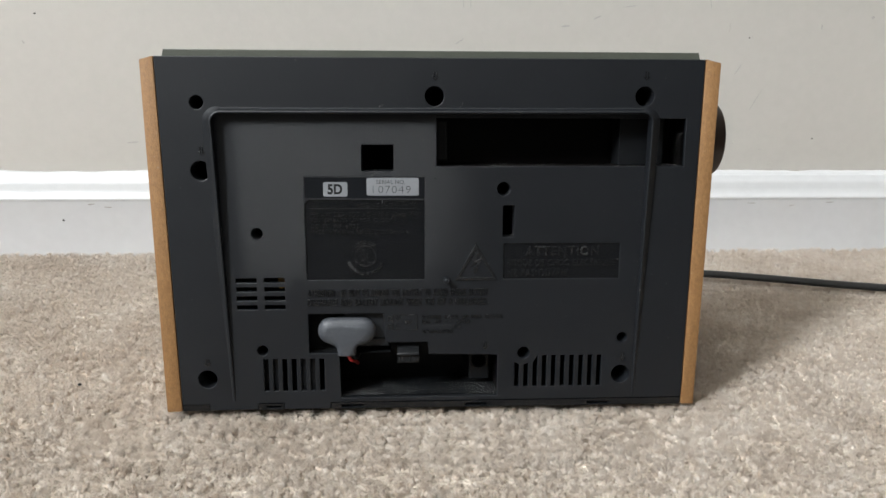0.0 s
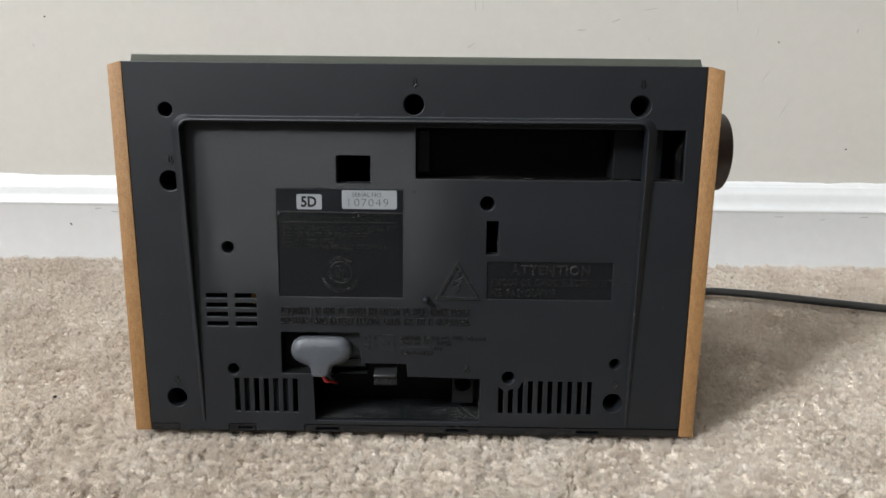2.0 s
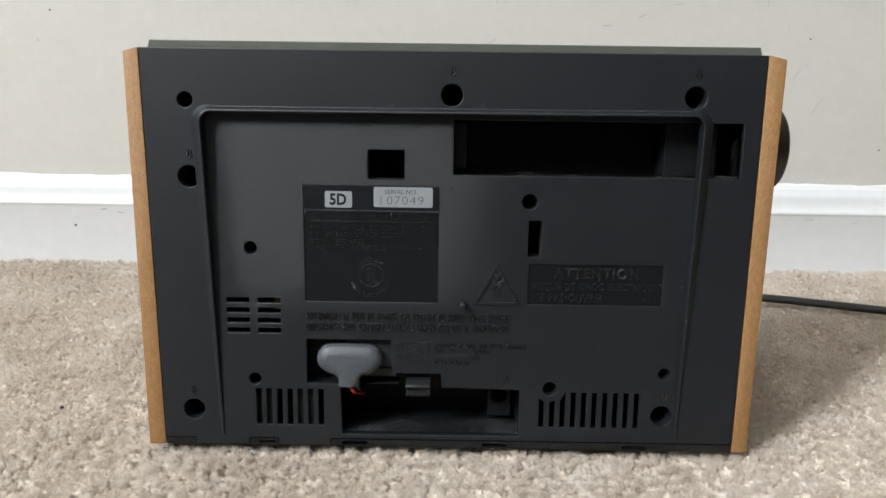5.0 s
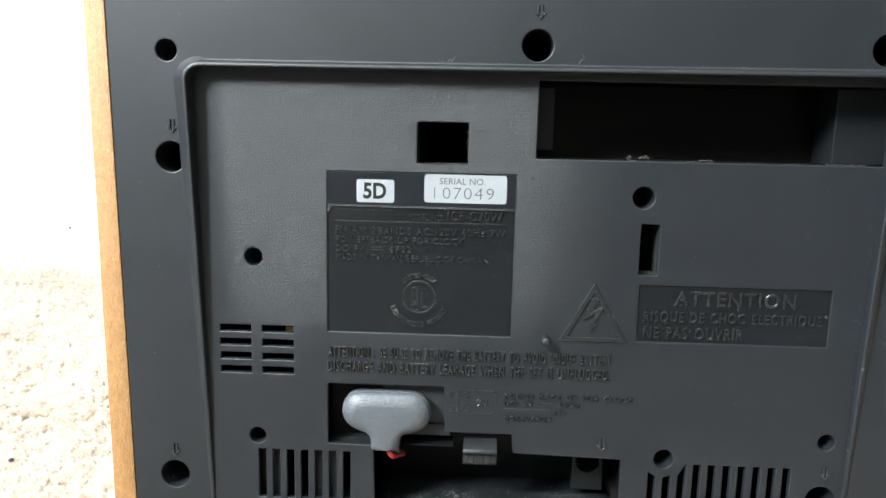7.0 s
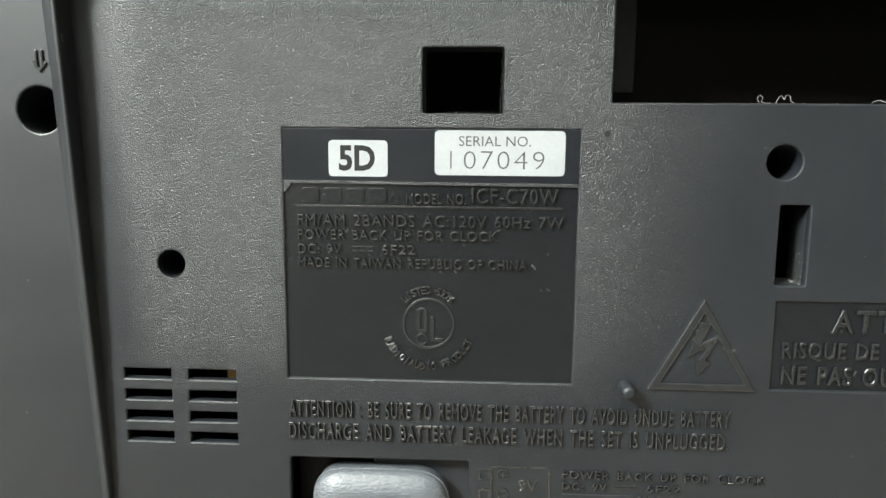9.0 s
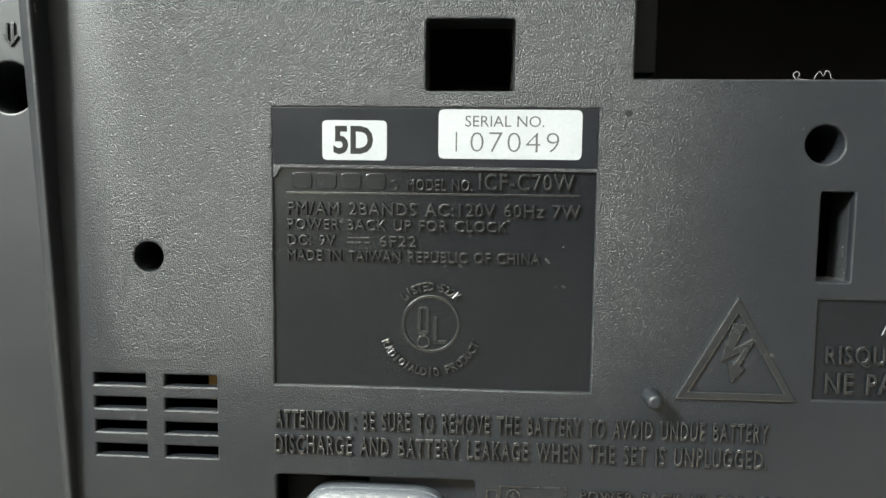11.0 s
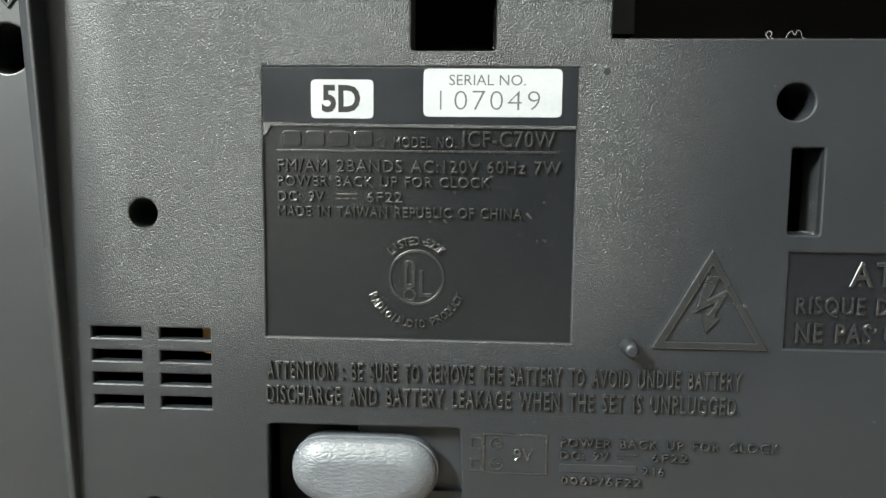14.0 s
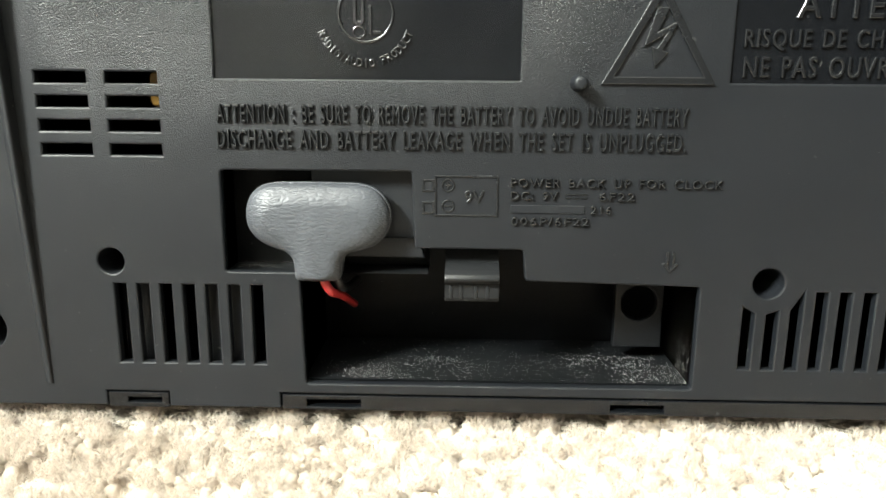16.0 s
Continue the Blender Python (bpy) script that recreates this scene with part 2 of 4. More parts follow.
def part(name, bm, material, parent, label="", smooth=35):
    bmesh.ops.recalc_face_normals(bm, faces=bm.faces)
    mesh = bpy.data.meshes.new(name)
    bm.to_mesh(mesh)
    bm.free()
    return hold(name, finish(mesh, material, smooth), parent, label)


def curve_mesh(curve):
    ob = bpy.data.objects.new("outline", curve)
    scene.collection.objects.link(ob)
    bpy.context.view_layer.update()
    mesh = bpy.data.meshes.new_from_object(ob.evaluated_get(bpy.context.evaluated_depsgraph_get()))
    bpy.data.objects.remove(ob)
    bpy.data.curves.remove(curve)
    return mesh


def weld(mesh):
    bm = bmesh.new()
    bm.from_mesh(mesh)
    bmesh.ops.remove_doubles(bm, verts=bm.verts, dist=2e-6)
    bm.to_mesh(mesh)
    bm.free()


def ring(x, z, r, n=32):
    return [(x + r * math.cos(2 * math.pi * k / n), z + r * math.sin(2 * math.pi * k / n)) for k in range(n)]


def box2(x0, z0, x1, z1):
    return [(x0, z0), (x1, z0), (x1, z1), (x0, z1)]


def rounded(pts, r, n=5):
    """The outline with every corner rounded off by r."""
    out = []
    for k, p in enumerate(pts):
        p, a, b = Vector(p), Vector(pts[k - 1]), Vector(pts[(k + 1) % len(pts)])
        u, v = (a - p).normalized(), (b - p).normalized()
        cut = min(r, 0.45 * (a - p).length, 0.45 * (b - p).length)
        for m in range(n + 1):
            s = m / n
            q = (1 - s) ** 2 * (p + cut * u) + 2 * s * (1 - s) * p + s * s * (p + cut * v)
            out.append((q.x, q.y))
    return out


def slab(name, loops, y, thick, material, parent, label="", bevel=0.0002):
    """A plate in the radio's own x-z plane, its face at depth y; the first loop is its outline, the others are openings. All in millimetres but bevel."""
    curve = bpy.data.curves.new(name, "CURVE")
    curve.dimensions, curve.fill_mode = "2D", "BOTH"
    curve.extrude, curve.bevel_depth, curve.bevel_resolution, curve.offset = thick / 2000 - bevel, bevel, 1, -bevel
    for loop in loops:
        spline = curve.splines.new("POLY")
        spline.points.add(len(loop) - 1)
        for point, (a, b) in zip(spline.points, loop):
            point.co = (a / 1000, b / 1000, 0, 1)
        spline.use_cyclic_u = True
    mesh = curve_mesh(curve)
    mesh.name = name
    weld(mesh)
    mesh.transform(pose(0, (y + thick / 2) / 1000, 0, 90))
    return hold(name, finish(mesh, material, 8), parent, label)


def letters(name, words, x0, z0, x1, z1, y, high, material, parent, label="", bold=0.0, spread=1.0):
    """Raised or printed words that fill the box x0..x1, z0..z1 (millimetres), standing high out of the face at depth y."""
    curve = bpy.data.curves.new(name, "FONT")
    curve.body, curve.size, curve.extrude, curve.offset, curve.resolution_u = words, 1.0, 0.1, bold, 3
    curve.space_character, curve.space_word = spread, 1.0 + 2.5 * (spread - 1)
    if high > 0.1:
        curve.bevel_depth, curve.bevel_resolution, curve.offset = 0.055, 1, bold - 0.035
    mesh = curve_mesh(curve)
    weld(mesh)
    mesh.name = name
    co = np.array([v.co for v in mesh.vertices])
    low, size = co.min(0), co.max(0) - co.min(0)
    for v in mesh.vertices:
        a, b, c = (v.co - Vector(low))
        v.co = ((x0 + (x1 - x0) * a / size[0]) / 1000, (y - high * c / size[2] + 0.05) / 1000, (z0 + (z1 - z0) * b / size[1]) / 1000)
    return hold(name, finish(mesh, material, 12), parent, label)


def arc_letters(name, words, cx, cz, r, first, last, tall, wide, inward, y, high, material, parent):
    """Raised words on an arc about (cx, cz), from the angle first to last; inward: read from inside, along the lower half."""
    verts, faces = [], []
    for k, letter in enumerate(words):
        if letter == " ":
            continue
        curve = bpy.data.curves.new(name, "FONT")
        curve.body, curve.size, curve.extrude, curve.resolution_u = letter, 1.0, 0.1, 2
        curve.bevel_depth, curve.bevel_resolution, curve.offset = 0.055, 1, -0.035
        mesh = curve_mesh(curve)
        co = np.array([v.co for v in mesh.vertices])
        low, size = co.min(0), co.max(0) - co.min(0)
        angle = radians(first + (last - first) * k / (len(words) - 1))
        up = Vector((math.cos(angle), math.sin(angle))) * (-1 if inward else 1)
        along = Vector((up.y, -up.x))
        centre = Vector((cx + r * math.cos(angle), cz + r * math.sin(angle)))
        start = len(verts)
        width = wide * (0.35 if letter in "I/" else 1.0)
        for a, b, c in (co - low) / size:
            p = centre + along * (a - 0.5) * width + up * (b - 0.5) * tall
            verts.append((p.x / 1000, (y - high * c + 0.05) / 1000, p.y / 1000))
        faces += [[start + i for i in f.vertices] for f in mesh.polygons]
        bpy.data.meshes.remove(mesh)
    mesh = bpy.data.meshes.new(name)
    mesh.from_pydata(verts, [], faces)
    return hold(name, finish(mesh, material, 12), parent)


def bm_box(x0, y0, z0, x1, y1, z1, bevel=0.0, segments=2):
    bm = bmesh.new()
    bmesh.ops.create_cube(bm, size=1)
    for v in bm.verts:
        v.co = ((x0 + x1) / 2 + v.co.x * (x1 - x0), (y0 + y1) / 2 + v.co.y * (y1 - y0), (z0 + z1) / 2 + v.co.z * (z1 - z0))
    if bevel:
        bmesh.ops.bevel(bm, geom=bm.edges[:], offset=bevel, segments=segments, profile=0.5, affect="EDGES")
    return bm


def bm_prism(outline, x0, x1, bevel=0.0):
    """A solid between x0 and x1 whose section in y-z is the outline (metres)."""
    bm = bmesh.new()
    a, b = [bm.verts.new((x0, y, z)) for y, z in outline], [bm.verts.new((x1, y, z)) for y, z in outline]
    bm.faces.new(a), bm.faces.new(b[::-1])
    for k in range(len(outline)):
        bm.faces.new((a[k], a[k - 1], b[k - 1], b[k]))
    if bevel:
        bmesh.ops.bevel(bm, geom=bm.edges[:], offset=bevel, segments=2, profile=0.5, affect="EDGES")
    return bm


def bm_tube(points, radius, sides=10, flat=1.0, steps=8):
    """A round or flattened cable through the points, smoothed."""
    pts = [Vector(p) for p in points]
    path = []
    for k in range(len(pts) - 1):
        p0, p1, p2, p3 = pts[max(k - 1, 0)], pts[k], pts[k + 1], pts[min(k + 2, len(pts) - 1)]
        for m in range(steps):
            s = m / steps
            path.append(0.5 * (2 * p1 + (p2 - p0) * s + (2 * p0 - 5 * p1 + 4 * p2 - p3) * s * s + (3 * p1 - p0 - 3 * p2 + p3) * s**3))
    path.append(pts[-1])
    bm, last = bmesh.new(), None
    for k, p in enumerate(path):
        ahead = (path[min(k + 1, len(path) - 1)] - path[max(k - 1, 0)]).normalized()
        side = ahead.cross((0, 0, 1)).normalized() if abs(ahead.z) < 0.95 else Vector((1, 0, 0))
        up = side.cross(ahead)
        loop = [bm.verts.new(p + radius * (math.cos(2 * math.pi * n / sides) * side * flat + math.sin(2 * math.pi * n / sides) * up)) for n in range(sides)]
        if last:
            for n in range(sides):
                bm.faces.new((last[n - 1], last[n], loop[n], loop[n - 1]))
        else:
            bm.faces.new(loop)
        last = loop
    bm.faces.new(last[::-1])
    return bm


def structure(name, bm, material, label, category, smooth=35):
    ob = part(name, bm, material, None, label, smooth)
    return tagged(ob, category=category, kind="structure")


# ---- the room ----
WEST, EAST, SOUTH, NORTH, HIGH = -2.2, 3.0, -4.6, 0.303, 2.6
wall_north = structure("wall_north", bm_box(WEST - 0.1, NORTH, -0.05, EAST + 0.1, NORTH + 0.1, HIGH), WALL_PAINT, "warm grey painted wall with small scuffs and chips", "wall")
structure("wall_east", bm_box(EAST, SOUTH, -0.05, EAST + 0.1, NORTH, HIGH), LOW_BOUNCE_WALL, "plain unseen wall, dark taupe to cut bounce light", "wall")
WY0, WY1, WZ0, WZ1 = -2.2, -1.4, 1.78, 2.56


def pierced(boxes):
    """A wall out of the four blocks round its window opening."""
    bm = bmesh.new()
    for block in boxes:
        piece, mesh = bm_box(*block), bpy.data.meshes.new("piece")
        piece.to_mesh(mesh)
        bm.from_mesh(mesh)
        bpy.data.meshes.remove(mesh)
    return bm


west = [(WEST - 0.1, y0, z0, WEST, y1, z1) for y0, z0, y1, z1 in ((SOUTH, -0.05, WY0, HIGH), (WY1, -0.05, NORTH, HIGH), (WY0, -0.05, WY1, WZ0), (WY0, WZ1, WY1, HIGH))]
structure("wall_west", pierced(west), LOW_BOUNCE_WALL, "plain unseen wall with a window opening, dark to cut bounce light", "wall")
structure("wall_south_west", bm_box(WEST - 0.1, SOUTH - 0.1, -0.05, -0.75, SOUTH, HIGH), WALL_PAINT, "plain warm grey painted wall", "wall")
structure("wall_south_east", bm_box(-0.75, SOUTH - 0.1, -0.05, EAST + 0.1, SOUTH, HIGH), LOW_BOUNCE_WALL, "plain unseen wall, dark taupe to cut bounce light", "wall")
# the ceiling's opening is made up, to hold the overhead fill lamp
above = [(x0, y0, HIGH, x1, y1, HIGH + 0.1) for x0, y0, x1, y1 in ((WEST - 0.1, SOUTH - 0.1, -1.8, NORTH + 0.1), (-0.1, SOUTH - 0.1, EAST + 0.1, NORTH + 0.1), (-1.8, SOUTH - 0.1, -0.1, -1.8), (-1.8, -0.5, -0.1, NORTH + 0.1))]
structure("ceiling", pierced(above), CEILING_PAINT, "plain white painted ceiling with an added opening for the fill lamp", "ceiling")

# skirting with a stepped, moulded top; profile in y (out from the wall) and z
SKIRT = [(0, -0.012), (-0.011, -0.012), (-0.011, 0.0450), (-0.0112, 0.0455), (-0.0116, 0.0460), (-0.0117, 0.0470), (-0.0113, 0.0482), (-0.0103, 0.0495),
         (-0.0090, 0.0520), (-0.0082, 0.0550), (-0.0078, 0.0585), (-0.0070, 0.0615), (-0.0055, 0.0635), (-0.0052, 0.0650), (-0.0045, 0.0662), (-0.0025, 0.0672), (0, 0.0676)]
baseboard = structure("baseboard", bm_prism([(NORTH + y, z) for y, z in SKIRT], WEST, EAST), TRIM_PAINT, "white painted baseboard with a moulded top edge", "baseboard", 50)
# caulk that bulges unevenly over the top of the skirting
caulk = bmesh.new()
rows_of = []
for k in range(361):
    x = -0.75 + 1.65 * k / 360
    wob = 0.0009 * noise.noise((x * 16, 3.1, 0)) + 0.0008 * noise.noise((x * 60, 7.7, 0)) + 0.0004 * noise.noise((x * 160, 1.3, 0))
    rows_of.append([caulk.verts.new((x, NORTH - d, 0.0655 + h + wob * w)) for d, h, w in ((0.0044, -0.0012, 0), (0.0040, 0.0010, 0.4), (0.0026, 0.0026, 0.9), (0.0008, 0.0034, 1.2), (-0.001, 0.0036, 1.3))])
for a, b in zip(rows_of, rows_of[1:]):
    for n in range(4):
        caulk.faces.new((a[n], a[n + 1], b[n + 1], b[n]))
structure("trim", caulk, TRIM_PAINT, "uneven white caulk line along the top of the baseboard", "caulk", 80)


def blemish(name, x, z, wide, tall, turn, high, face, material, parent, seed):
    """A small uneven flake, dab or rub mark of paint on an upright face; millimetres but for x, z and face."""
    bm, rnd = bmesh.new(), random.Random(seed)
    loops = []
    for s, out in ((1.0, -0.3), (0.8, high * 0.6), (0.4, high)):
        loop = []
        for k in range(12):
            a = 2 * math.pi * k / 12
            r = s * (1 + 0.35 * noise.noise((math.cos(a) * 1.5, math.sin(a) * 1.5, seed * 3.7)))
            u, v = r * math.cos(a) * wide / 2, r * math.sin(a) * tall / 2
            c, d = math.cos(radians(turn)), math.sin(radians(turn))
            loop.append(bm.verts.new((x + (u * c - v * d) / 1000, face - out / 1000, z + (u * d + v * c) / 1000)))
        loops.append(loop)
    for a, b in zip(loops, loops[1:]):
        for k in range(12):
            bm.faces.new((a[k - 1], a[k], b[k], b[k - 1]))
    bm.faces.new(loops[-1])
    return part(name, bm, material, parent, "", 60)


for seed, (x, z, wide, tall, turn) in enumerate(((-0.297, 0.195, 2.4, 1.6, 20), (0.351, 0.097, 2.0, 1.8, 0), (0.285, 0.181, 1.6, 1.8, 0), (-0.291, 0.029, 2.2, 3.0, 30))):
    on_wall = z > 0.06
    blemish("dark_speck", x, z, wide, tall, turn, 0.15, NORTH if on_wall else 0.292, MARK_DARK, wall_north if on_wall else baseboard, seed)
for seed, (x, z, wide, tall, turn) in enumerate(((-0.309, 0.173, 1.8, 4.0, 20), (-0.231, 0.093, 12, 1.3, 3), (0.129, 0.189, 10, 1.6, 4), (0.155, 0.196, 9, 1.6, 22), (0.182, 0.205, 14, 1.0, 8), (0.041, 0.176, 10, 1.4, 30),
                                               (0.044, 0.207, 0.9, 13, 4), (0.050, 0.207, 0.9, 11, 3), (0.249, 0.209, 1.0, 12, 12), (0.2965, 0.130, 0.9, 21, -28), (0.278, 0.155, 0.7, 14, -32), (0.346, 0.190, 1.6, 5, 0), (0.389, 0.198, 3, 3, 0)), 10):
    blemish("rub_mark", x, z, wide, tall, turn, 0.12, NORTH, MARK_GREY, wall_north, seed)
for seed, (x, z, wide, tall, turn) in enumerate(((0.182, 0.182, 4, 3.5, 20), (0.208, 0.181, 2.6, 2.4, 0), (0.267, 0.189, 3.4, 12, -6), (0.287, 0.181, 3.4, 5, 10), (0.299, 0.163, 1.8, 3.4, -10), (0.316, 0.075, 8, 3.5, 10),
                                               (0.243, 0.201, 3, 2, 0), (0.268, 0.207, 3.5, 2.5, 0), (0.269, 0.201, 2, 3, 0), (0.281, 0.093, 4, 3.5, 0), (0.306, 0.088, 7, 3, 8)), 30):
    blemish("paint_chip", x, z, 0.75 * wide, 0.75 * tall, turn, 0.07, NORTH, WALL_PAINT, wall_north, seed)
for seed, (x, z, wide, tall, turn) in enumerate(((-0.267, 0.0426, 7, 1.6, 5), (-0.253, 0.040, 8, 1.2, -6), (0.369, 0.0425, 9, 1.2, 3), (0.299, 0.042, 10, 1.1, 0), (0.335, 0.040, 6, 0.9, 4)), 50):
    blemish("rub_mark", x, z, wide, tall, turn, 0.1, 0.292, MARK_GREY, baseboard, seed)

# carpet: a backing sheet, and a pile of yarn tufts where it is in view
structure("floor", bm_box(WEST, -0.125, -0.06, EAST, NORTH, -0.0030), CARPET_BACK, "beige cut-pile carpet backing", "carpet")
# unseen part of the carpet, coloured dark so it bounces little light
structure("floor_south", bm_box(WEST, SOUTH, -0.06, EAST, -0.125, -0.0030), LOW_BOUNCE_CARPET, "unseen rest of the carpet, darkened to cut its bounce light", "floor")
LEAN = 4.6  # the back of the radio leans away from the camera
RS, RC = math.sin(radians(LEAN)), math.cos(radians(LEAN))


def ball(level):
    bm = bmesh.new()
    bmesh.ops.create_icosphere(bm, subdivisions=level, radius=1)
    co, tris = np.array([v.co for v in bm.verts]), np.array([[v.index for v in f.verts] for f in bm.faces])
    bm.free()
    return co, tris


def mesh_from(name, verts, faces, material):
    side = faces.shape[1]
    mesh = bpy.data.meshes.new(name)
    mesh.vertices.add(len(verts))
    mesh.vertices.foreach_set("co", verts.ravel())
    mesh.loops.add(faces.size)
    mesh.loops.foreach_set("vertex_index", faces.ravel().astype(np.int32))
    mesh.polygons.add(len(faces))
    mesh.polygons.foreach_set("loop_start", np.arange(0, faces.size, side, dtype=np.int32))
    mesh.update(calc_edges=True)
    mesh.shade_smooth()
    mesh.materials.append(material)
    return mesh


def carpet_pile(x0, x1, y0, y1, step, lobes, level, fibres, fine, seed, girth=(0.36, 0.56), rise=0.0004, sunk=0.0):
    """Cut pile: on a jittered grid, tufts of a few lumpy lobes of yarn, with stray fibres that stand out of them."""
    rng = np.random.default_rng(seed)
    gx, gy = np.meshgrid(np.arange(x0, x1, step), np.arange(y0, y1, step))
    cx, cy = gx.ravel() + rng.uniform(-0.42, 0.42, gx.size) * step, gy.ravel() + rng.uniform(-0.42, 0.42, gx.size) * step
    keep = ~((cx > -0.1125) & (cx < 0.133) & (cy > 0.005) & (cy < 0.148))
    keep &= abs(cx - 0.01) < 0.25 + 0.75 * (cy + 0.085)
    cx, cy = cx[keep], cy[keep]
    wide = np.array([noise.noise((a * 32, b * 32, 4)) + 0.95 * noise.noise((a * 105, b * 105, 4)) for a, b in zip(cx, cy)])
    count = len(cx)
    pressed = (cx > -0.1185) & (cx < 0.139) & (cy > 0.0015) & (cy < 0.155)
    top = 0.0012 + 0.0011 * wide + rng.normal(0, 0.0005, count)
    top = np.where(pressed, np.minimum(top, 0.0014), top)
    co, tris = ball(level)
    n = count * lobes
    rep = np.repeat(np.arange(count), lobes)
    a, d = rng.uniform(0, 6.28, n), np.sqrt(rng.random(n)) * step * 0.5
    size = step * rng.uniform(*girth, n)
    long = rng.uniform(0.9, 1.5, n)
    centre = np.stack([cx[rep] + np.cos(a) * d, cy[rep] + np.sin(a) * d, top[rep] - sunk - size * long - 0.2 * d - rng.uniform(0, 0.0007, n)], 1)
    shape = co[None] * (1 + rng.uniform(-0.17, 0.17, (n, len(co), 1)))
    shape = shape * np.stack([size, size, size * long], 1)[:, None]
    lean_a, lean = rng.uniform(0, 6.28, n), rng.uniform(0, 0.75, n)
    shape[:, :, 0] += shape[:, :, 2] * (np.cos(lean_a) * lean)[:, None]
    shape[:, :, 1] += shape[:, :, 2] * (np.sin(lean_a) * lean)[:, None]
    verts = (centre[:, None] + shape).reshape(-1, 3)
    faces = (np.arange(n)[:, None, None] * len(co) + tris[None]).reshape(-1, 3)
    pile = tagged(new("carpet_pile", mesh_from("carpet_pile", verts, faces, YARN)), "beige cut-pile carpet of soft uneven tufts", "carpet", kind="stuff")
    # fibres that burst out of each tuft like a dome: narrow bent ribbons
    m = count * fibres
    rep = np.repeat(np.arange(count), fibres)
    a, tip = rng.uniform(0, 6.28, m), np.sqrt(rng.random(m))
    reach = tip * step * 0.66
    bx, by = cx[rep] + np.cos(a) * reach * 0.45, cy[rep] + np.sin(a) * reach * 0.45
    tx, ty = cx[rep] + np.cos(a) * reach + rng.normal(0, 0.0004, m), cy[rep] + np.sin(a) * reach + rng.normal(0, 0.0004, m)
    bz = top[rep] - 0.0026
    tz = top[rep] + rise - 0.0016 * tip**2 + rng.normal(0, 0.0004, m)
    face, curl = rng.uniform(0, 6.28, m), rng.normal(0, 0.0010, (m, 2))
    at = (0.0, 0.4, 0.75, 1.0) if fibres > 60 else (0.0, 0.55, 1.0)
    strip = np.zeros((m, 2 * len(at), 3))
    for k, s in enumerate(at):
        px = bx + (tx - bx) * s**1.5 + curl[:, 0] * math.sin(3.1 * s)
        py = by + (ty - by) * s**1.5 + curl[:, 1] * math.sin(3.1 * s)
        pz = bz + (tz - bz) * (s + 0.35 * s * (1 - s))
        half = fine * (1 - 0.5 * s)
        strip[:, 2 * k] = np.stack([px - np.cos(face + 2 * s) * half, py - np.sin(face + 2 * s) * half, pz], 1)
        strip[:, 2 * k + 1] = np.stack([px + np.cos(face + 2 * s) * half, py + np.sin(face + 2 * s) * half, pz], 1)
    quads = np.array([[2 * k, 2 * k + 1, 2 * k + 3, 2 * k + 2] for k in range(len(at) - 1)])
    faces = (np.arange(m)[:, None, None] * 2 * len(at) + quads[None]).reshape(-1, 4)
    tagged(new("carpet_fibres", mesh_from("carpet_fibres", strip.reshape(-1, 3), faces, YARN)), "fine stray fibres of beige carpet yarn", "carpet", kind="stuff")
    return pile


PILE = dict(girth=(0.32, 0.46), rise=0.0004)
carpet_pile(-0.15, 0.16, -0.040, 0.012, 0.0042, 4, 2, 90, 0.00005, 3, sunk=0.0020, **PILE)
carpet_pile(-0.118, 0.138, 0.012, 0.292, 0.0080, 3, 1, 4, 0.00014, 6)
for seed, (x0, x1, y0, y1) in enumerate(((-0.15, -0.118, 0.012, 0.292), (0.138, 0.16, 0.012, 0.292), (-0.50, -0.15, -0.085, 0.292), (0.16, 0.58, -0.085, 0.292), (-0.15, 0.16, -0.12, -0.040)), 4):
    carpet_pile(x0, x1, y0, y1, 0.0042, 3, 1, 30, 0.00013, seed, sunk=0.0019, **PILE)

# ---- the clock radio, seen from behind; its own x-z plane is the sunk panel of its back ----
radio = new("clock_radio")
radio.matrix_world = pose(0, 0, 0, -LEAN)
tagged(radio, "charcoal plastic clock radio with wooden sides, back showing, on carpet", "clock radio")


def ridge_height(z):
    """How far the raised ridge stands out of the flat back at the height z (millimetres)."""
    return 0.35 + 0.0325 * max(z - 8.5, 0)


def fillet(cx, cz, r, a0, a1, n=8):
    return [(cx + r * math.cos(radians(a0 + (a1 - a0) * k / n)), cz + r * math.sin(radians(a0 + (a1 - a0) * k / n))) for k in range(n + 1)]


# inner crest of the ridge that frames the back on three sides, from its lower left end round the top to its lower right end
EDGE = [(-84.3, 8.0), (-85.2, 40), (-86.2, 80), (-87.2, 120)] + fillet(-83.7, 138.2, 4.0, 178, 90) + [(-60, 142.2), (-12, 142.25), (9, 142.3), (60, 142.4)] + fillet(103.0, 138.6, 4.0, 90, 2) + [(106.8, 120), (106.3, 80), (105.9, 40), (105.5, 8.0)]

# the back itself: one flat plate with all its openings
back_outline = [(-109.3, 6.4), (-111.8, 166.4), (131.2, 166.4), (130.1, 6.7), (-39.7, 6.7), (-39.7, 3.5), (-61.6, 3.5), (-61.6, 6.6), (-73.9, 6.6), (-73.9, 3.5), (-96.5, 3.4), (-96.5, 6.4)]
WELLS = ((-94.7, 146.8, 3.0), (9.7, 149.8, 4.3), (104.5, 150.1, 4.3), (-94.5, 116.9, 4.35), (-96.8, 19.0, 4.4), (99.6, 18.9, 4.4),
         (-71.0, 88.3, 2.6), (41.4, 108.5, 3.1), (-70.7, 32.8, 2.5), (52.4, 30.2, 2.9), (99.7, 37.3, 2.5))
openings = [ring(*well) for well in WELLS]
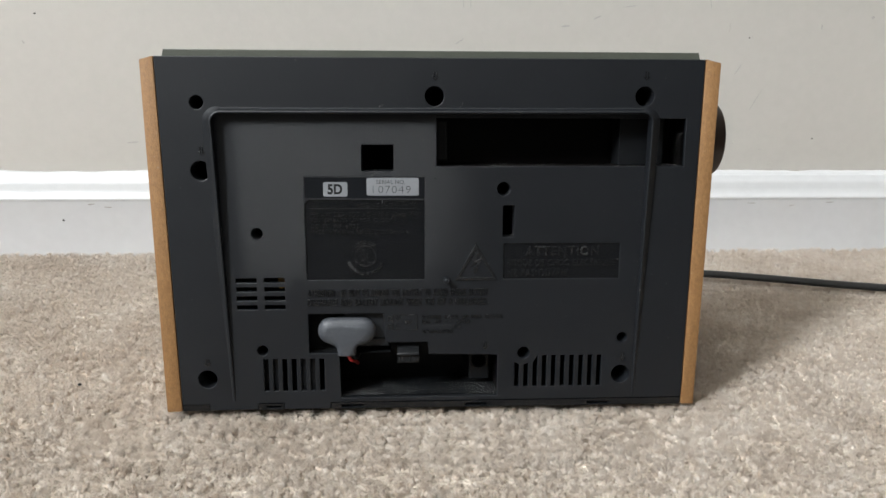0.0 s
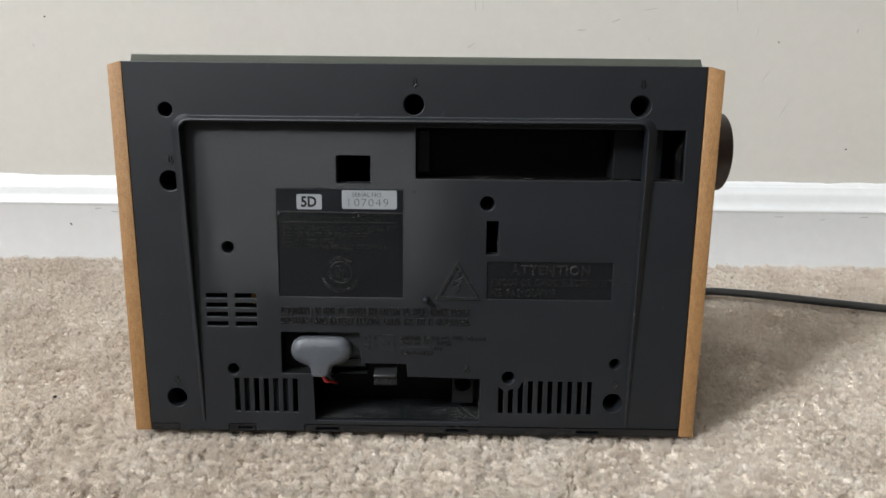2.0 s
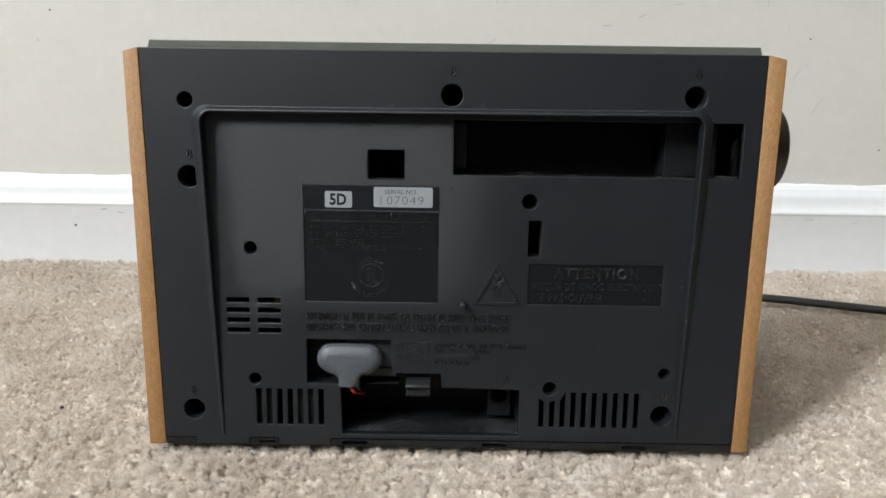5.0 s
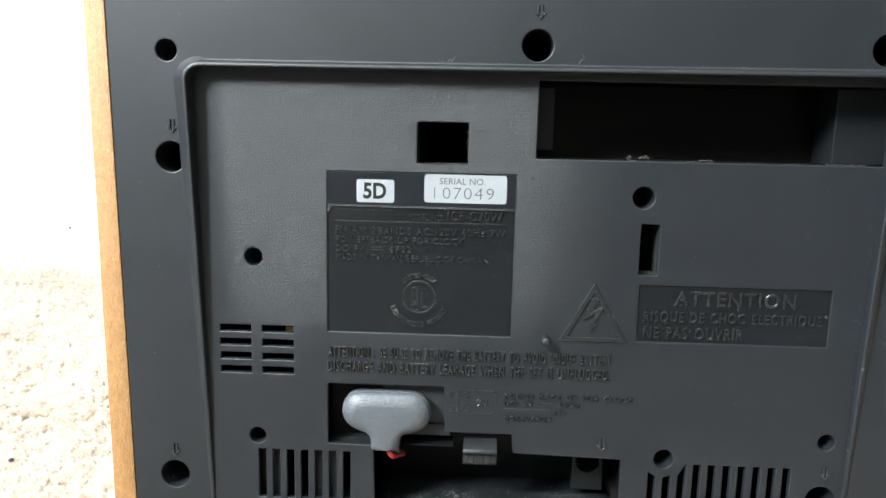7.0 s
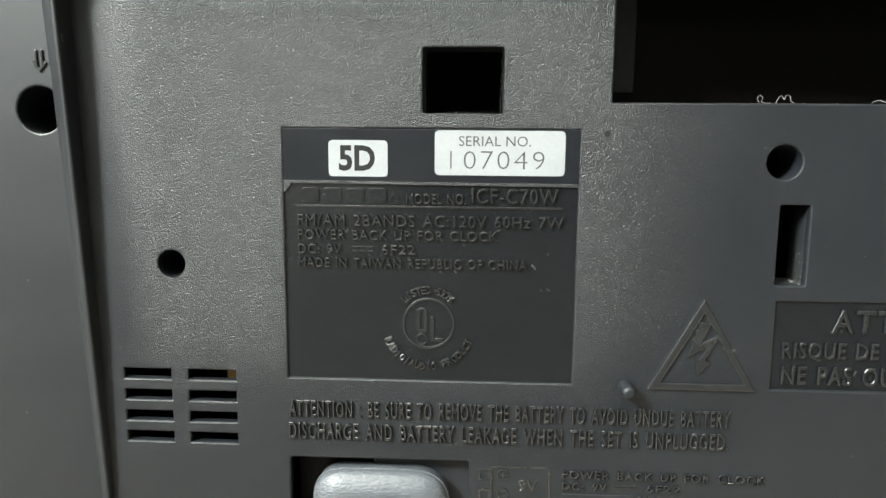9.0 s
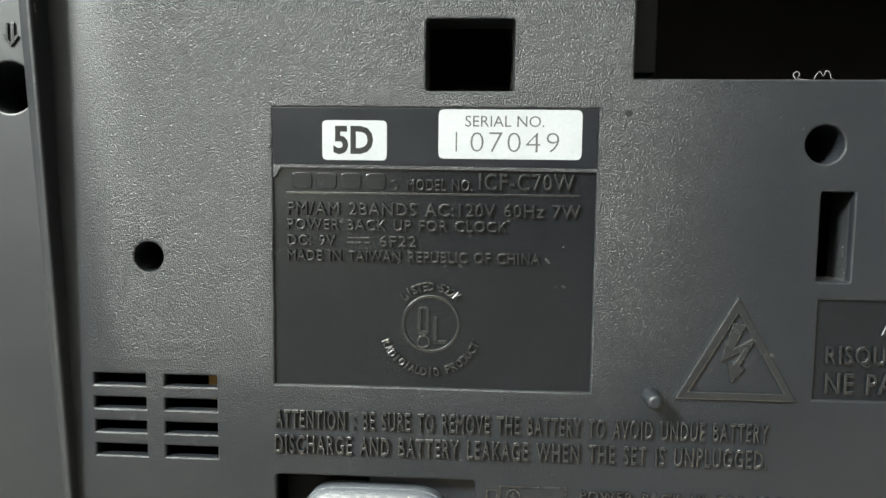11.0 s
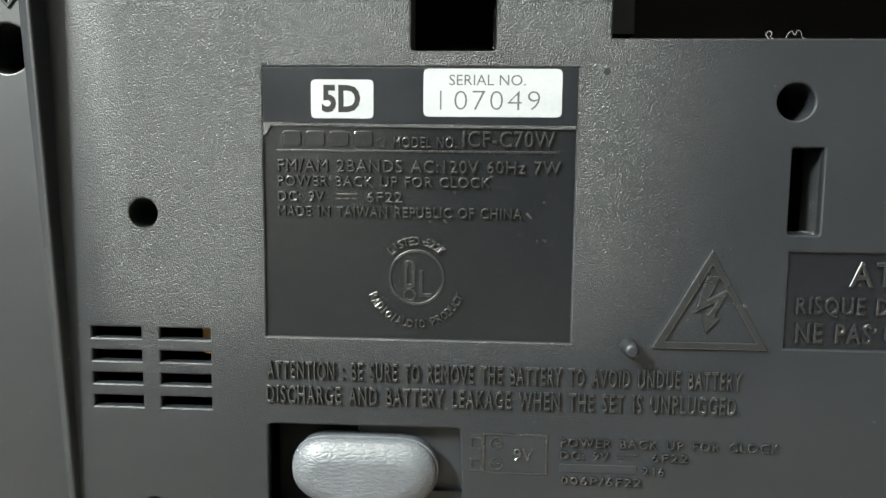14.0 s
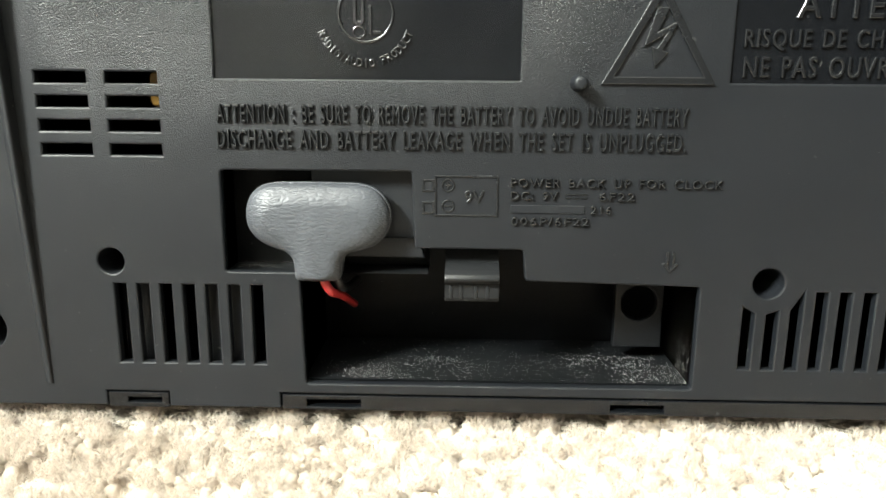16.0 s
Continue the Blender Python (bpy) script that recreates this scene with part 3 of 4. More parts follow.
openings.append(rounded(box2(-23.2, 116.7, -8.7, 128.3), 0.6, 3))
openings.append(rounded(box2(41.3, 86.2, 46.6, 100.9), 0.4, 2))
for row in range(4):
    top = 67.5 - row * 4.27
    openings += [box2(-81.4, top - 2.0, -72.2, top), box2(-68.7, top - 2.0, -59.4, top)]
for k in range(7):
    openings.append(box2(-70.5 + 4.35 * k, 12.7, -68.3 + 4.35 * k, 28.4))
for k in range(10):
    x = 48.2 + 4.42 * k
    top = 28.6
    if k < 3:
        shape = ([(x, 13.2), (x + 2.2, 13.2), (x + 2.2, 24.3), (x, 25.6)], [(x, 13.2), (x + 2.2, 13.2), (x + 2.2, 24.9), (x, 24.1)], [(x, 13.2), (x + 2.2, 13.2), (x + 2.2, 28.6), (x, 25.0)])[k]
    else:
        shape = [(x, 13.2), (x + 2.2, 13.2), (x + 2.2, top), (x, top)]
    openings.append(shape)
openings.append(rounded([(-49.0, 31.1), (-35.1, 31.1), (-34.5, 8.8), (39.8, 8.9), (39.8, 29.3), (7.2, 30.0), (6.7, 36.0), (-13.4, 36.0), (-14.0, 50.3), (-49.0, 50.2)], 0.7, 3))
openings.append(box2(-49.0, 66.5, 5.2, 113.9))  # rating plate
openings.append(box2(41.9, 66.4, 96.6, 83.2))   # warning plate
openings.append(box2(10.7, 118.8, 124.2, 140.3))  # wide slot that runs on behind the ridge
slab("back_panel", [back_outline] + openings, 0, 2.0, PANEL_PLASTIC, radio, "charcoal plastic back, finely pebbled in the middle, with vents and screw holes", 0.00035)

# ridge: steep inner wall, rounded crest, sloping outer side; it grows from the foot to the top
ridge, last = bmesh.new(), None
for k, (x, z) in enumerate(EDGE):
    ahead, behind = Vector(EDGE[min(k + 1, len(EDGE) - 1)]), Vector(EDGE[max(k - 1, 0)])
    along = (ahead - behind).normalized()
    out = Vector((-along.y, along.x))
    high = ridge_height(z)
    flank = (1.0 + 0.028 * z) * abs(out.x) + 2.3 * (1 - abs(out.x))
    section = [(-0.25, 0.4), (-0.22, 0.0), (-0.02, -high + 0.45), (0.06, -high + 0.18), (0.24, -high + 0.02), (0.5, -high), (0.85, -high + 0.10), (1.15, -high + 0.32 * min(high, 1))]
    section += [(flank - 0.25, -0.14 * min(high, 1)), (flank + 0.15, 0.0), (flank + 0.4, 0.4)]
    line = [ridge.verts.new(((x + out.x * a) / 1000, b / 1000, (z + out.y * a) / 1000)) for a, b in section]
    if last:
        for m in range(len(line)):
            ridge.faces.new((last[m - 1], last[m], line[m], line[m - 1]))
    else:
        ridge.faces.new(line)
    last = line
ridge.faces.new(last[::-1])
part("frame_ridge", ridge, RIM_PLASTIC, radio, "raised charcoal plastic ridge, taller towards the top", smooth=50)

# screw wells behind the round holes
for x, z, r in WELLS:
    slab("screw_well", [ring(x, z, r + 0.9), ring(x, z, r - 0.02)], 1.6, 9, RIM_PLASTIC, radio, "", 0.0001)

for x0, z0, x1, z1 in ((-23.2, 116.7, -8.7, 128.3), (41.3, 86.2, 46.6, 100.9)):
    slab("opening_sleeve", [box2(x0 - 1.2, z0 - 1.2, x1 + 1.2, z1 + 1.2), rounded(box2(x0 - 0.02, z0 - 0.02, x1 + 0.02, z1 + 0.02), 0.5, 3)], 1.8, 6.5, DUSTY_BLACK, radio, "", 0.0001)

# rating plate: sunk lower field with a cut corner, black strip above
rating_plate = slab("rating_plate", [[(-49.4, 66.1), (5.6, 66.1), (5.6, 114.3), (-49.4, 114.3)]], 0.55, 1.0, SMOOTH_PLASTIC, radio, "smooth glossy black plastic plate", 0.0001)
slab("label_strip", [[(-49.0, 104.5), (5.2, 104.2), (5.2, 113.9), (-49.0, 113.9)]], 0.02, 0.7, PRINT_BLACK, radio, "matt black film strip", 0.00008)
slab("plate_lip", [[(-49.0, 104.5), (-49.0, 102.2), (-48.6, 102.2), (-47.6, 103.9), (5.2, 103.6), (5.2, 104.2)]], 0.08, 0.6, PANEL_PLASTIC, radio, "", 0.00006)
sticker_a = slab("sticker", [rounded(box2(-40.5, 105.2, -29.6, 111.8), 0.9, 4)], -0.09, 0.2, STICKER_WHITE, radio, "small white sticker with black letters", 0.00003)
letters("lettering", "5D", -38.6, 106.2, -31.9, 110.9, -0.09, 0.07, INK_BLACK, sticker_a, "bold black print", 0.035)
sticker_b = slab("sticker", [rounded(box2(-21.0, 105.6, 2.6, 113.7), 1.0, 4)], -0.09, 0.2, STICKER_WHITE, radio, "white serial number sticker", 0.00003)
letters("lettering", "SERIAL NO.", -16.6, 110.9, -3.6, 112.7, -0.09, 0.07, INK_GREY, sticker_b, "small grey print")
for digit, x0, x1 in (("1", -18.15, -17.9), ("0", -15.7, -13.5), ("7", -12.6, -10.4), ("0", -9.6, -7.4), ("4", -6.6, -4.2), ("9", -3.2, -1.1)):
    letters("digit", digit, x0, 106.8, x1, 110.0, -0.09, 0.07, INK_GREY, sticker_b, "thin grey digit", -0.018)

PLATE = 0.55
# the maker's mark: four plain raised blocks and a small ring
for k in range(4):
    slab("emblem_block", [rounded(box2(-45.8 + 4.2 * k, 100.4, -42.4 + 4.2 * k, 103.1), 0.8, 3)], PLATE - 0.3, 0.4, SMOOTH_PLASTIC, rating_plate, "", 0.00008)
slab("emblem_ring", [ring(-28.4, 101.1, 0.85, 20), ring(-28.4, 101.1, 0.6, 20)], PLATE - 0.2, 0.3, SMOOTH_PLASTIC, rating_plate, "", 0.00004)
for words, x0, z0, x1, z1 in (("MODEL NO.", -26.2, 100.2, -15.2, 102.2), ("ICF-C70W", -14.2, 100.4, 1.7, 103.3), ("FM/AM 2BANDS AC:120V 60Hz 7W", -46.6, 95.9, 2.8, 98.2),
                              ("POWER BACK UP FOR CLOCK", -46.6, 93.4, -9.2, 95.3), ("DC: 9V", -46.6, 90.7, -38.3, 92.6), ("6F22", -30.9, 90.7, -24.5, 92.6),
                              ("MADE IN TAIWAN REPUBLIC OF CHINA", -46.6, 88.1, -3.7, 90.0)):
    letters("embossed_lettering", words, x0, z0, x1, z1, PLATE, 0.60, PLATE_LETTER, rating_plate, "", 0.0, 1.12)
slab("embossed_line", [box2(-46.9, 99.5, 2.6, 99.85)], PLATE - 0.22, 0.3, PLATE_LETTER, rating_plate, "", 0.00005)
slab("embossed_line", [box2(-36.4, 92.0, -32.5, 92.25)], PLATE - 0.22, 0.3, PLATE_LETTER, rating_plate, "", 0.00005)
for k in range(3):
    slab("embossed_dash", [box2(-36.4 + 1.4 * k, 91.2, -35.3 + 1.4 * k, 91.45)], PLATE - 0.22, 0.3, PLATE_LETTER, rating_plate, "", 0.00005)
# approval mark as a plain ring with strokes
slab("mark_ring", [ring(-22.0, 77.6, 5.0, 48), ring(-22.0, 77.6, 4.5, 48)], PLATE - 0.25, 0.35, PLATE_LETTER, rating_plate, "", 0.00012)
slab("mark_stroke", [rounded(box2(-24.3, 75.7, -22.2, 80.6), 0.9, 3), rounded(box2(-23.6, 76.4, -22.9, 80.2), 0.3, 2)], PLATE - 0.25, 0.35, PLATE_LETTER, rating_plate, "", 0.0001)
slab("mark_stroke", [box2(-21.6, 74.2, -20.9, 78.9)], PLATE - 0.25, 0.35, PLATE_LETTER, rating_plate, "", 0.0001)
slab("mark_stroke", [box2(-20.8, 74.2, -19.3, 74.8)], PLATE - 0.25, 0.35, PLATE_LETTER, rating_plate, "", 0.0001)
slab("mark_ring", [ring(-23.2, 74.5, 1.15, 24), ring(-23.2, 74.5, 0.85, 24)], PLATE - 0.25, 0.35, PLATE_LETTER, rating_plate, "", 0.00008)
arc_letters("embossed_lettering", "LISTED 522K", -22.0, 77.6, 6.5, 133, 47, 1.5, 0.95, False, PLATE, 0.58, PLATE_LETTER, rating_plate)
arc_letters("embossed_lettering", "RADIO/AUDIO PRODUCT", -22.0, 77.6, 8.3, 204, 336, 1.5, 1.0, True, PLATE, 0.58, PLATE_LETTER, rating_plate)

# notices moulded into the panel
for words, x0, z0, x1, z1 in (("ATTENTION : BE SURE TO REMOVE THE BATTERY TO AVOID UNDUE BATTERY", -48.9, 58.7, 34.9, 62.1),
                              ("DISCHARGE AND BATTERY LEAKAGE WHEN THE SET IS UNPLUGGED.", -49.0, 54.2, 34.9, 57.6),
                              ("POWER BACK UP FOR CLOCK", 4.0, 47.7, 42.2, 49.4), ("DC: 9V", 4.0, 45.4, 12.6, 47.0), ("6F22", 20.0, 45.4, 26.5, 47.0), ("216", 18.6, 42.9, 22.4, 44.5),
                              ("006P/6F22", 4.2, 40.7, 18.5, 42.3)):
    letters("embossed_lettering", words, x0, z0, x1, z1, 0, 0.62, EMBOSS_PLASTIC, radio, "", 0.0, 1.2)
slab("embossed_bar", [box2(4.1, 42.9, 17.6, 44.4)], -0.2, 0.4, RIM_PLASTIC, radio, "", 0.0001)
slab("embossed_line", [box2(14.0, 46.35, 18.0, 46.6)], -0.2, 0.4, EMBOSS_PLASTIC, radio, "", 0.00005)
for k in range(3):
    slab("embossed_dash", [box2(14.0 + 1.45 * k, 45.7, 15.1 + 1.45 * k, 45.95)], -0.2, 0.4, EMBOSS_PLASTIC, radio, "", 0.00005)
# battery diagram
diagram = slab("battery_diagram", [box2(-9.8, 42.2, 1.8, 49.7), box2(-9.45, 42.55, 1.45, 49.35)], -0.2, 0.4, EMBOSS_PLASTIC, radio, "", 0.00007)
for z in (46.7, 42.6):
    slab("terminal_outline", [box2(-12.1, z, -9.8, z + 2.3), box2(-11.7, z + 0.4, -10.25, z + 1.9)], -0.2, 0.4, EMBOSS_PLASTIC, diagram, "", 0.00007)
for z in (47.9, 44.1):
    slab("polarity_ring", [ring(-7.35, z, 1.2, 24), ring(-7.35, z, 0.95, 24)], -0.2, 0.4, EMBOSS_PLASTIC, diagram, "", 0.00006)
    slab("polarity_stroke", [box2(-8.0, z - 0.13, -6.7, z + 0.13)], -0.2, 0.4, EMBOSS_PLASTIC, diagram, "", 0.00005)
slab("polarity_stroke", [box2(-7.48, 47.25, -7.22, 48.55)], -0.21, 0.4, EMBOSS_PLASTIC, diagram, "", 0.00005)
letters("embossed_lettering", "9V", -4.3, 44.6, -0.7, 47.0, 0, 0.30, EMBOSS_PLASTIC, diagram)
# warning triangle with its flash
triangle = slab("warning_triangle", [[(19.2, 66.0), (39.2, 66.0), (28.9, 83.6)], [(21.6, 67.4), (36.9, 67.4), (29.0, 80.7)]], -0.5, 0.8, EMBOSS_PLASTIC, radio, "raised triangle", 0.0002)
slab("warning_flash", [[(28.2, 79.0), (30.4, 79.0), (28.6, 74.9), (32.2, 76.9), (29.6, 71.9), (30.6, 71.5), (28.3, 68.9), (27.6, 72.4), (28.6, 72.2), (30.0, 74.5), (26.3, 72.4)]], -0.45, 0.7, EMBOSS_PLASTIC, triangle, "raised flash", 0.00015)
warning_plate = slab("warning_plate", [box2(41.6, 66.1, 96.9, 83.5)], 0.55, 1.0, SMOOTH_PLASTIC, radio, "smooth glossy black plastic plate", 0.0001)
letters("embossed_lettering", "ATTENTION", 52.2, 77.4, 86.8, 81.8, 0.55, 0.62, PLATE_LETTER, warning_plate, "", 0.0, 1.15)
letters("embossed_lettering", "RISQUE DE CHOC ELECTRIQUE", 43.6, 71.9, 94.6, 75.6, 0.55, 0.62, PLATE_LETTER, warning_plate, "", 0.0, 1.15)
letters("embossed_lettering", "NE PAS OUVRIR", 43.8, 67.4, 72.7, 71.0, 0.55, 0.62, PLATE_LETTER, warning_plate, "", 0.0, 1.15)

# moulded arrows that point at the screw holes
for x, top in ((10.0, 160.6), (104.9, 161.0), (-93.8, 127.7), (-96.5, 29.3), (100.2, 29.6), (33.8, 36.0)):
    low = top - 4.0
    arrow = slab("arrow_mark", [box2(x - 0.75, low + 1.0, x - 0.35, top)], -0.32, 0.6, EMBOSS_PLASTIC, radio, "", 0.00008)
    slab("stroke", [box2(x + 0.35, low + 1.0, x + 0.75, top)], -0.32, 0.6, EMBOSS_PLASTIC, arrow, "", 0.00008)
    slab("arrow_head", [[(x - 1.5, low + 1.7), (x - 1.1, low + 2.0), (x, low + 0.7), (x + 1.1, low + 2.0), (x + 1.5, low + 1.7), (x, low)]], -0.32, 0.6, EMBOSS_PLASTIC, arrow, "", 0.00008)

# small peg, and a dark disc in place of a tiny hole's shade
peg = bmesh.new()
bmesh.ops.create_cone(peg, cap_ends=True, segments=20, radius1=0.0015, radius2=0.0012, depth=0.0042)
bmesh.ops.bevel(peg, geom=[e for e in peg.edges if all(v.co.z > 0.001 for v in e.verts)], offset=0.0006, segments=4, profile=0.5, affect="EDGES")
peg.transform(pose(0.0153, -0.0018, 0.0662, 90))
part("peg", peg, RIM_PLASTIC, radio)
slab("pinhole_disc", [ring(10.0, 113.3, 0.62, 18)], -0.03, 0.2, INNER_BLACK, radio, "", 0.00004)

# bottom cover strip and clips
slab("base_cover", [[(-39.4, 3.3), (130.0, 3.0), (130.0, 6.4), (-39.4, 6.35)], box2(-34.6, 3.9, -24.0, 5.4), box2(24.6, 3.9, 35.0, 5.3), box2(84, 3.8, 94, 5.1)], 0.15, 2.0, SMOOTH_PLASTIC, radio, "black plastic bottom cover edge", 0.0002)
slab("clip", [box2(-73.7, 3.2, -61.8, 6.3), box2(-69.9, 4.2, -63.2, 5.3)], 0.12, 2.0, SMOOTH_PLASTIC, radio, "", 0.00015)
slab("clip", [box2(-109.4, 3.0, -96.7, 6.2)], 0.5, 2.0, SMOOTH_PLASTIC, radio, "", 0.00015)

# body behind the panel
DEEP, TOP_DEEP = 0.148, 0.034  # the front slopes: deep at the foot, narrow at the top


def floor_z(y):
    """Height of the carpet side of the body, which stays level while the back leans."""
    return 0.0036 + y * RS / RC


shell = bmesh.new()
outer = [(0.0018, 0.004), (0.0018, 0.160), (0.002, 0.1645), (TOP_DEEP, 0.1645), (DEEP, floor_z(DEEP))]
ring_a, ring_b = [shell.verts.new((-0.1094, y, z)) for y, z in outer[2:] + [outer[0]]], [shell.verts.new((0.1294, y, z)) for y, z in outer[2:] + [outer[0]]]
shell.faces.new(ring_a), shell.faces.new(ring_b[::-1])
for k in range(3):
    shell.faces.new((ring_a[k], ring_a[k + 1], ring_b[k + 1], ring_b[k]))
part("body_shell", shell, INNER_BLACK, radio, "black plastic inner body")

slab("top_panel_edge", [[(-108.9, 165.6), (-107.9, 169.4), (128.4, 169.4), (129.4, 165.6)]], 1.2, 6, OLIVE, radio, "olive grey top edge", 0.0003)
top = bm_box(-0.1086, 0.0072, 0.1650, 0.1290, TOP_DEEP, 0.1692, 0.0006)
part("top_panel", top, OLIVE, radio, "olive grey plastic top")

# wooden sides: raw edge shows at the back, upper corner sloped outwards
for side, (x_in_t, x_out_t, x_in_b, x_out_b) in (("l", (-112.2, -118.2, -109.7, -116.8)), ("r", (131.6, 138.8, 130.5, 136.9))):
    bm = bmesh.new()
    near = [bm.verts.new((x / 1000, 0.0004, z / 1000)) for x, z in ((x_in_b, 2.8), (x_out_b, 2.6), (x_out_t, 164.9), (x_in_t, 166.6))]
    far = [bm.verts.new((x / 1000, y, z)) for x, y, z in ((x_in_b, DEEP, floor_z(DEEP) - 0.001), (x_out_b, DEEP, floor_z(DEEP) - 0.001), (x_out_t, TOP_DEEP, 0.1646), (x_in_t, TOP_DEEP, 0.1662))]
    bm.faces.new(near), bm.faces.new(far[::-1])
    for k in range(4):
        bm.faces.new((near[k], near[k - 1], far[k - 1], far[k]))
    bmesh.ops.bevel(bm, geom=bm.edges[:], offset=0.0005, segments=2, profile=0.5, affect="EDGES")
    part("side_panel", bm, WOOD, radio, "warm brown wooden side panel with a raw edge")

# tuning knob on the wooden side
knob = bmesh.new()
bmesh.ops.create_cone(knob, cap_ends=True, segments=64, radius1=0.0186, radius2=0.0182, depth=0.0175)
bmesh.ops.bevel(knob, geom=[e for e in knob.edges if all(v.co.z > 0 for v in e.verts)], offset=0.0012, segments=3, profile=0.5, affect="EDGES")
knob.transform(pose(0.1446, 0.040, 0.1297, 0, 90, 0))
part("tuning_knob", knob, KNOB_BROWN, radio, "round dark brown tuning knob")


def pocket(name, x0, z0, x1, z1, y0, y1, material, label=""):
    """An open box that goes inwards behind an opening (millimetres)."""
    bm = bmesh.new()
    a = [bm.verts.new((x / 1000, y0 / 1000, z / 1000)) for x, z in box2(x0, z0, x1, z1)]
    b = [bm.verts.new((x / 1000, y1 / 1000, z / 1000)) for x, z in box2(x0, z0, x1, z1)]
    for k in range(4):
        bm.faces.new((a[k], a[k - 1], b[k - 1], b[k]))
    bm.faces.new(b)
    bmesh.ops.solidify(bm, geom=bm.faces[:], thickness=-0.0008)
    return part(name, bm, material, radio, label, 8)


# wide slot: a shallow brown-black pocket that runs on behind the rim to the small opening
pocket("slot_pocket", 10.6, 118.6, 124.4, 140.5, 2.0, 22, INNER_BROWN, "dark brown-black pocket")
slab("slot_divider", [box2(96.0, 118.9, 117.0, 140.2)], 8, 13, INNER_BLACK, radio, "black block in the pocket", 0.0003)
slab("slot_block", [box2(10.8, 121, 16.0, 139)], 9, 6, INNER_BLACK, radio, "", 0.0002)

# battery compartment
pocket("battery_compartment", -35.4, 8.3, 40.4, 37.5, 2.0, 27, INNER_BLACK, "dusty black battery compartment")
part("compartment_floor", bm_box(-0.0348, 0.0022, 0.0088, 0.0398, 0.0262, 0.00905), FLOOR_BLACK, radio, "dusty black compartment floor")
pocket("snap_recess", -49.6, 30.6, -11.0, 50.8, 2.0, 9.5, DUSTY_BLACK, "recess behind the battery snap")
slab("inner_plate", [box2(27.4, 12.2, 37.4, 36.5), ring(32.4, 21.8, 3.7)], 14, 2.2, INNER_BLACK, radio, "", 0.0003)
for x0, x1 in ((-71.5, -64.2), (-54.6, -46.6)):
    slab("inner_rib", [box2(x0, 10.5, x1, 30)], 5, 1.5, RIM_PLASTIC, radio, "", 0.0002)

# latch of the battery door
latch = [(6.0, 36.5), (5.0, 35.6), (4.2, 34.0), (3.2, 32.6), (0.5, 32.0), (-1.2, 31.4), (-1.7, 30.6), (-1.2, 29.9), (-0.2, 29.6), (0.2, 29.2), (0.1, 26.6), (0.5, 25.8), (1.4, 25.6), (2.0, 26.2), (2.0, 30.0), (4.5, 31.6), (6.0, 33.5)]
latch_ob = part("battery_latch", bm_prism([(y / 1000, z / 1000) for y, z in latch], -0.0078, 0.0024, 0.0002), SATIN_GREY, radio, "satin grey plastic latch", 40)
for x in (-6.6, -4.7, -1.9, 0.3):
    part("rib", bm_box((x - 0.35) / 1000, -0.00005, 0.0264, (x + 0.35) / 1000, 0.0008, 0.0290, 0.0002), SATIN_GREY, latch_ob)

# battery snap: T-shaped vinyl cover
OUT = [(-44.6, 42.0)] + [(-44.3, 44.0), (-43.2, 46.0), (-41.4, 47.3), (-39.0, 47.8), (-31.5, 47.9), (-24.0, 47.8), (-21.4, 47.2), (-19.4, 45.8), (-18.2, 43.6), (-17.9, 41.6), (-18.3, 39.6), (-19.5, 37.6), (-21.4, 36.2), (-23.6, 35.5), (-25.8, 35.0),
        (-26.9, 34.0), (-27.2, 32.2), (-27.4, 29.7), (-31.5, 29.5), (-35.9, 29.7), (-35.9, 32.2), (-36.2, 34.0), (-37.3, 35.1), (-39.4, 35.7), (-41.8, 36.8), (-43.5, 38.4), (-44.4, 40.2)]
OUT = rounded(OUT, 0.9, 2)
snap, last = bmesh.new(), None


def toward(p, s):
    """The point p drawn towards the spine of the T."""
    x, z = p
    sx, sz = (min(max(x, -38.0), -24.5), 42.0) if z > 35.2 else (-31.6, z)
    blend = min(max((z - 33.0) / 4.0, 0), 1)
    sx = blend * min(max(x, -38.0), -24.5) + (1 - blend) * -31.6
    sz = blend * 42.0 + (1 - blend) * max(z, 31.0)
    return (sx + (x - sx) * s, sz + (z - sz) * s)


for s, y in ((1.0, 4.0), (1.0, 0.4), (0.985, -0.5), (0.95, -1.15), (0.88, -1.75), (0.76, -2.25), (0.58, -2.6), (0.36, -2.8), (0.12, -2.9)):
    loop = []
    for p in OUT:
        q = toward(p, s)
        loop.append(snap.verts.new((q[0] / 1000, (y + (0.5 if p[1] < 36 else 0) * (1 - s) * 2) / 1000, q[1] / 1000)))
    if last:
        for k in range(len(OUT)):
            snap.faces.new((last[k], last[k - 1], loop[k - 1], loop[k]))
    else:
        snap.faces.new(loop)
    last = loop
bmesh.ops.holes_fill(snap, edges=[e for e in snap.edges if e.is_boundary])
bmesh.ops.remove_doubles(snap, verts=snap.verts, dist=0.00003)
for _ in range(14):
    bmesh.ops.smooth_vert(snap, verts=[v for v in snap.verts if v.co.y < -0.0008], factor=0.5, use_axis_x=True, use_axis_y=True, use_axis_z=True)
snap_ob = part("battery_snap", snap, VINYL, radio, "grey grained vinyl battery snap on red and black wires", 75)
slab("snap_seam", [[(-31.5 + (x + 31.5) * 1.018, 40.0 + (z - 40.0) * (1.03 if z > 36 else 1.0)) for x, z in OUT]], 0.5, 0.6, VINYL, snap_ob, "welded edge of the vinyl cover", 0.00012)
